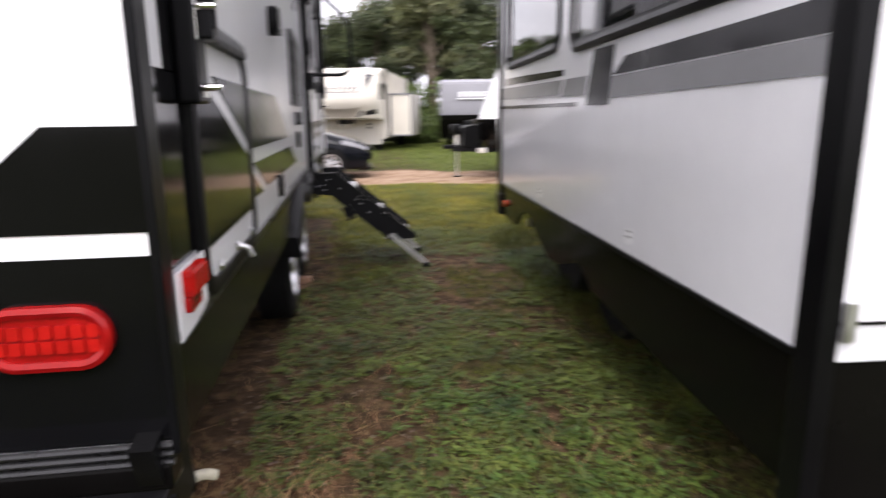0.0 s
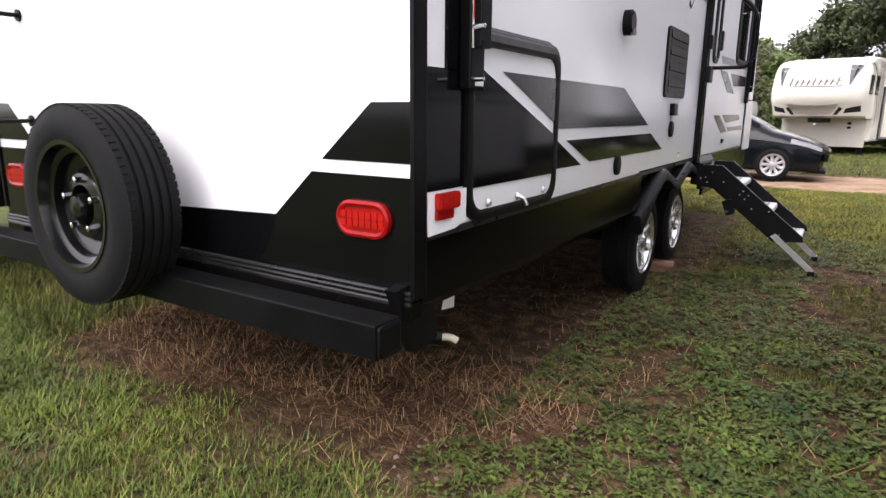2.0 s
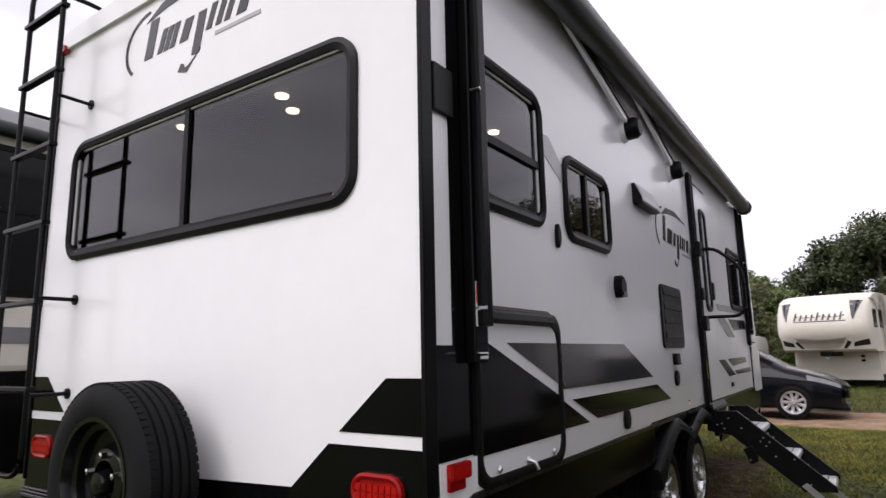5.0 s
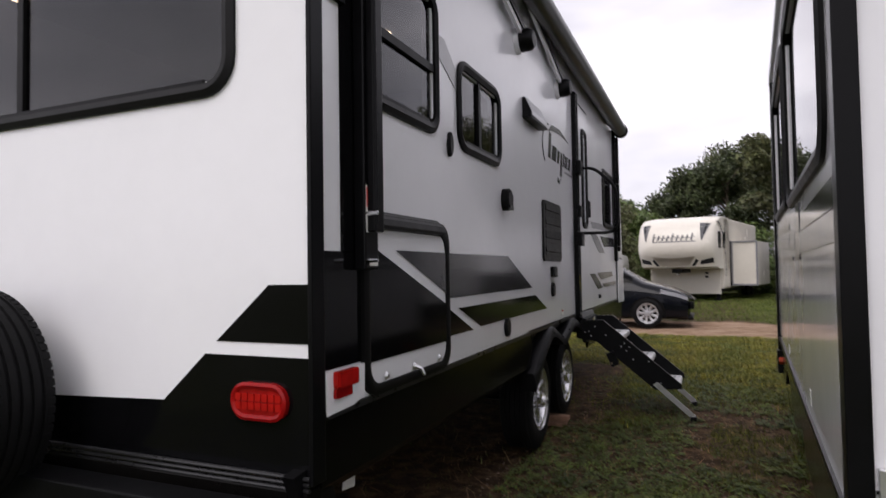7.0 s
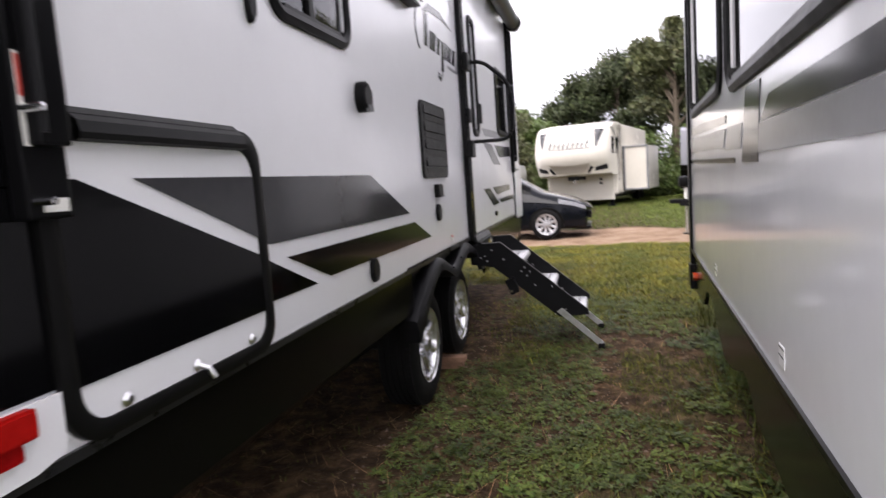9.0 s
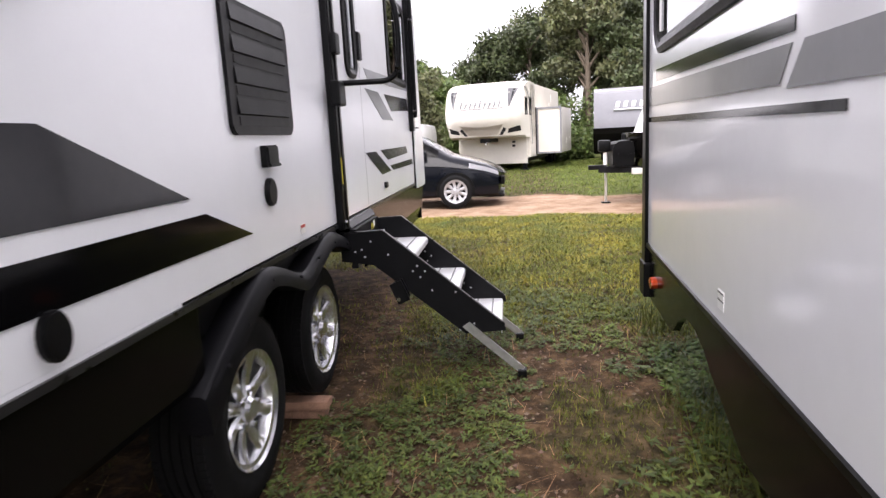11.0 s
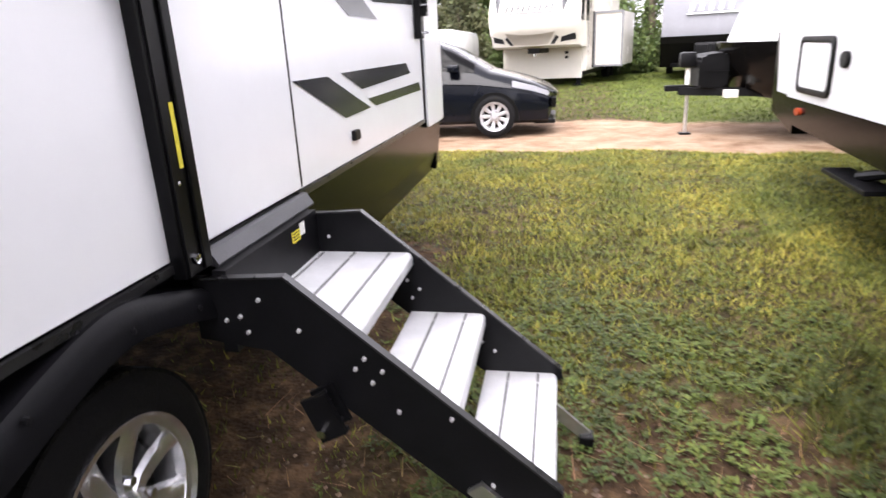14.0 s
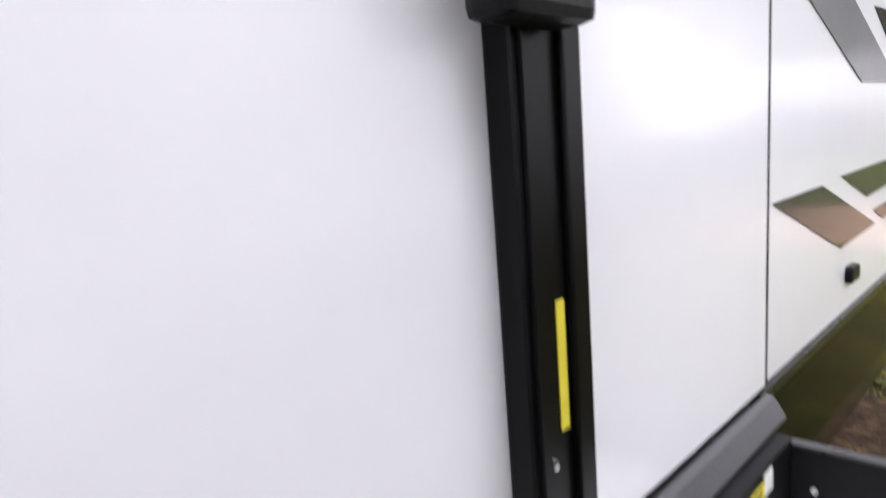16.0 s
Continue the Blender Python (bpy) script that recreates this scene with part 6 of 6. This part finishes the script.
# ---- grass, weeds and straw ----
def blades(name, n, area, tall, wide, material, seed, keep, label, droop=0.5):
    rs = np.random.RandomState(seed)
    x, y = rs.uniform(area[0], area[1], n), rs.uniform(area[2], area[3], n)
    ok = rs.rand(n) < keep(x, y)
    x, y = x[ok], y[ok]
    n = len(x)
    a = rs.uniform(0, math.tau, n)
    side = np.column_stack([np.cos(a), np.sin(a), np.zeros(n)])
    fwd = np.column_stack([-np.sin(a), np.cos(a), np.zeros(n)])
    clump = 0.55 + 0.9 * fractal(x, y, 3.0)
    hh = (tall * rs.uniform(0.5, 1.3, n) * clump)[:, None]
    bend = fwd * hh * rs.uniform(-droop, droop, (n, 1)) * 2
    up = np.column_stack([np.zeros(n), np.zeros(n), np.ones(n)]) * hh * 0.5
    base = np.column_stack([x, y, height(x, y) - 0.004])
    us = side * (wide * rs.uniform(0.6, 1.3, n))[:, None] * 0.5
    me = quads_mesh(name, base + up, us, up, material, fold=bend)
    return tagged(new(name, me), label, "grass", kind="stuff")


def bare(x, y):
    return np.clip(soil_mask(x, y) * 1.15 + straw_mask(x, y) * 0.9 + road_mask(x, y) * 2, 0, 1)


blades("lawn_grass", 190000, (-1.6, 1.9, 0.5, 8.2), 0.027, 0.0060, GRASS, 1, lambda x, y: (1 - smooth(y, 5.2, 8.2)) * (1 - bare(x, y)) * (0.12 + 0.88 * smooth(lattice(x, y, 9.0), 0.40, 0.68)) * (0.3 + 0.7 * smooth(fractal(x, y, 2.4), 0.38, 0.58)) + 0.02 + 0.22 * (1 - bare(x, y)) + 0.3 * (1 - smooth(y, 1.6, 2.3)) * smooth(x, 0.1, 0.4) * (1 - bare(x, y)), "short green lawn grass between the trailers")
blades("lawn_grass", 350000, (-5.8, 2.2, -1.9, 1.7), 0.034, 0.0062, GRASS_LUSH, 2, lambda x, y: smooth(x + 1.2 * fractal(x, y, 1.1), -5.3, -4.2) * (1 - smooth(x + 1.2 * fractal(x, y, 1.1), 1.5, 2.5)) * smooth(y + 1.2 * fractal(x, y, 1.1), -1.3, -0.3) * (1 - bare(x, y)) * (1 - smooth(y + x * 0.5, 1.0, 1.5)) * (0.4 + 0.6 * smooth(lattice(x, y, 8.0), 0.35, 0.65)), "lush green lawn grass behind the trailer", droop=0.9)
blades("lawn_grass", 60000, (-5.2, -2.7, 1.4, 7.0), 0.07, 0.008, GRASS, 7, lambda x, y: (1 - bare(x, y)) * (0.4 + 0.6 * smooth(lattice(x, y, 5.0), 0.35, 0.65)), "green lawn grass between the two parked trailers")
blades("lawn_grass", 300000, (-3.0, 5.5, 4.4, 12.3), 0.034, 0.009, GRASS_FAR, 3, lambda x, y: smooth(y + 1.2 * (fractal(x, y, 0.8) - 0.5), 4.5, 7.2) * (1 - bare(x, y)) * (0.75 + 0.25 * smooth(lattice(x, y, 11.0), 0.35, 0.65)) * (0.66 + 0.34 * smooth(fractal(x, y, 1.2), 0.40, 0.58)), "yellowish green lawn grass towards the track, sunlight put into its tone", droop=0.9)
blades("lawn_grass", 150000, (-12, 14, 14.0, 30), 0.045, 0.018, GRASS_LUSH, 4, lambda x, y: (1 - bare(x, y)) * 0.9, "yellowish green grass beyond the track")
blades("tall_grass", 14000, (0.9, 2.6, 0.6, 6.5), 0.13, 0.006, GRASS, 6, lambda x, y: smooth(x - 0.062 * y, 0.75, 1.0) * (1 - smooth(x - 0.062 * y, 1.2, 1.6)) * smooth(fractal(x, y, 1.5), 0.42, 0.6), "taller grass along the neighbouring trailer", droop=0.7)
blades("dead_straw", 52000, (-3.2, 1.8, 0.5, 6.0), 0.05, 0.0034, STRAW, 5, lambda x, y: np.clip(straw_mask(x, y) * 0.95 + 0.05 * (soil_mask(x, y) > 0.2) + 0.03, 0, 1), "brown dead straw and cut grass", droop=1.6)


def weeds(n, area, seed, keep, size, label, leaf=WEED):
    rs = np.random.RandomState(seed)
    x, y = rs.uniform(area[0], area[1], n), rs.uniform(area[2], area[3], n)
    ok = rs.rand(n) < keep(x, y)
    x, y = x[ok], y[ok]
    m, k = len(x), 9
    a = rs.uniform(0, math.tau, (m, k))
    r = size * rs.uniform(0.3, 1.6, (m, k))
    cx, cy = x[:, None] + np.cos(a) * r, y[:, None] + np.sin(a) * r
    lift = rs.uniform(0.2, 1.2, (m, k)) * size
    c = np.stack([cx, cy, height(cx, cy) + lift], -1).reshape(-1, 3)
    s = size * rs.uniform(0.25, 0.62, (m * k, 1))
    aa = a.reshape(-1)
    out = np.column_stack([np.cos(aa), np.sin(aa), rs.uniform(-0.5, 0.6, m * k)])
    side = np.column_stack([-np.sin(aa), np.cos(aa), rs.uniform(-0.3, 0.3, m * k)])
    me = quads_mesh("weeds", c, side * s * 0.62, out * s, leaf, fold=np.zeros((m * k, 3)))
    return tagged(new("weeds", me), label, "weeds", kind="stuff")


weeds(14000, (-0.5, 1.7, 1.3, 8.0), 11, lambda x, y: smooth(fractal(x + 3, y, 1.9), 0.50, 0.57) * (1 - smooth(y, 5.6, 8.0)) * (1 - 0.35 * soil_mask(x, y)) + 0.03, 0.022, "low broad-leaved green weeds in the lane")
weeds(1500, (0.7, 2.2, 2.2, 6.2), 12, lambda x, y: smooth(x - 0.062 * y, 0.5, 0.8) * smooth(fractal(x, y + 9, 1.3), 0.45, 0.6), 0.036, "taller green weeds beside the neighbouring skirt")
weeds(11000, (-1.5, 3.4, 5.0, 11.6), 14, lambda x, y: (1 - bare(x, y)) * smooth(y, 5.0, 7.5) * smooth(fractal(x, y + 4, 1.1), 0.40, 0.58), 0.016, "green clover and broad weeds in the sunlit lawn")
weeds(9000, (-4.2, 1.2, -0.7, 1.5), 13, lambda x, y: smooth(fractal(x, y, 1.5), 0.40, 0.6) * (1 - bare(x, y)) * 0.9, 0.016, "clover-like weeds in the lawn")


weeds(1300, (1.22, 1.85, 4.35, 5.6), 15, lambda x, y: 0.3 + 0.7 * smooth(fractal(x, y + 2, 1.6), 0.38, 0.55), 0.036, "leafy green weeds at the neighbouring wheel opening", WEED_FRESH)
weeds(2200, (0.0, 1.1, 1.0, 3.3), 16, lambda x, y: np.maximum(np.exp(-((x - 0.42) / 0.3) ** 2 - ((y - 2.7) / 0.35) ** 2), np.exp(-((x - 0.70) / 0.32) ** 2 - ((y - 1.75) / 0.6) ** 2)) * smooth(fractal(x, y + 6, 2.2), 0.36, 0.52), 0.027, "dense green weed patch in the middle of the lane", WEED_FRESH)


# small stones and clods on the bare soil
def clods(n, seed):
    rs = np.random.RandomState(seed)
    x, y = rs.uniform(-0.6, 1.5, n), rs.uniform(1.3, 6.4, n)
    ok = rs.rand(n) < soil_mask(x, y)
    bm = bmesh.new()
    verts, faces = [], []
    for px, py in zip(x[ok], y[ok]):
        s = rs.uniform(0.004, 0.014)
        base = len(verts)
        pz = float(height(px, py))
        for dx, dy, dz in ((1, 0, 0), (0, 1, 0), (-1, 0, 0), (0, -1, 0), (0, 0, 0.8), (0, 0, -0.6)):
            verts.append((px + dx * s * rs.uniform(0.6, 1.3), py + dy * s * rs.uniform(0.6, 1.3), pz + dz * s))
        faces += [(base + i, base + (i + 1) % 4, base + 4) for i in range(4)] + [(base + (i + 1) % 4, base + i, base + 5) for i in range(4)]
    bm.free()
    me = bpy.data.meshes.new("soil_clods")
    me.from_pydata(verts, [], faces)
    me.materials.append(CLOD)
    tagged(new("soil_clods", me), "small brown clods of soil and stones", "soil", kind="stuff")


CLOD = mat("dry_soil_clods", (0.15, 0.105, 0.075), 0.9, var=0.4, scale=10, island=True)
clods(2600, 21)
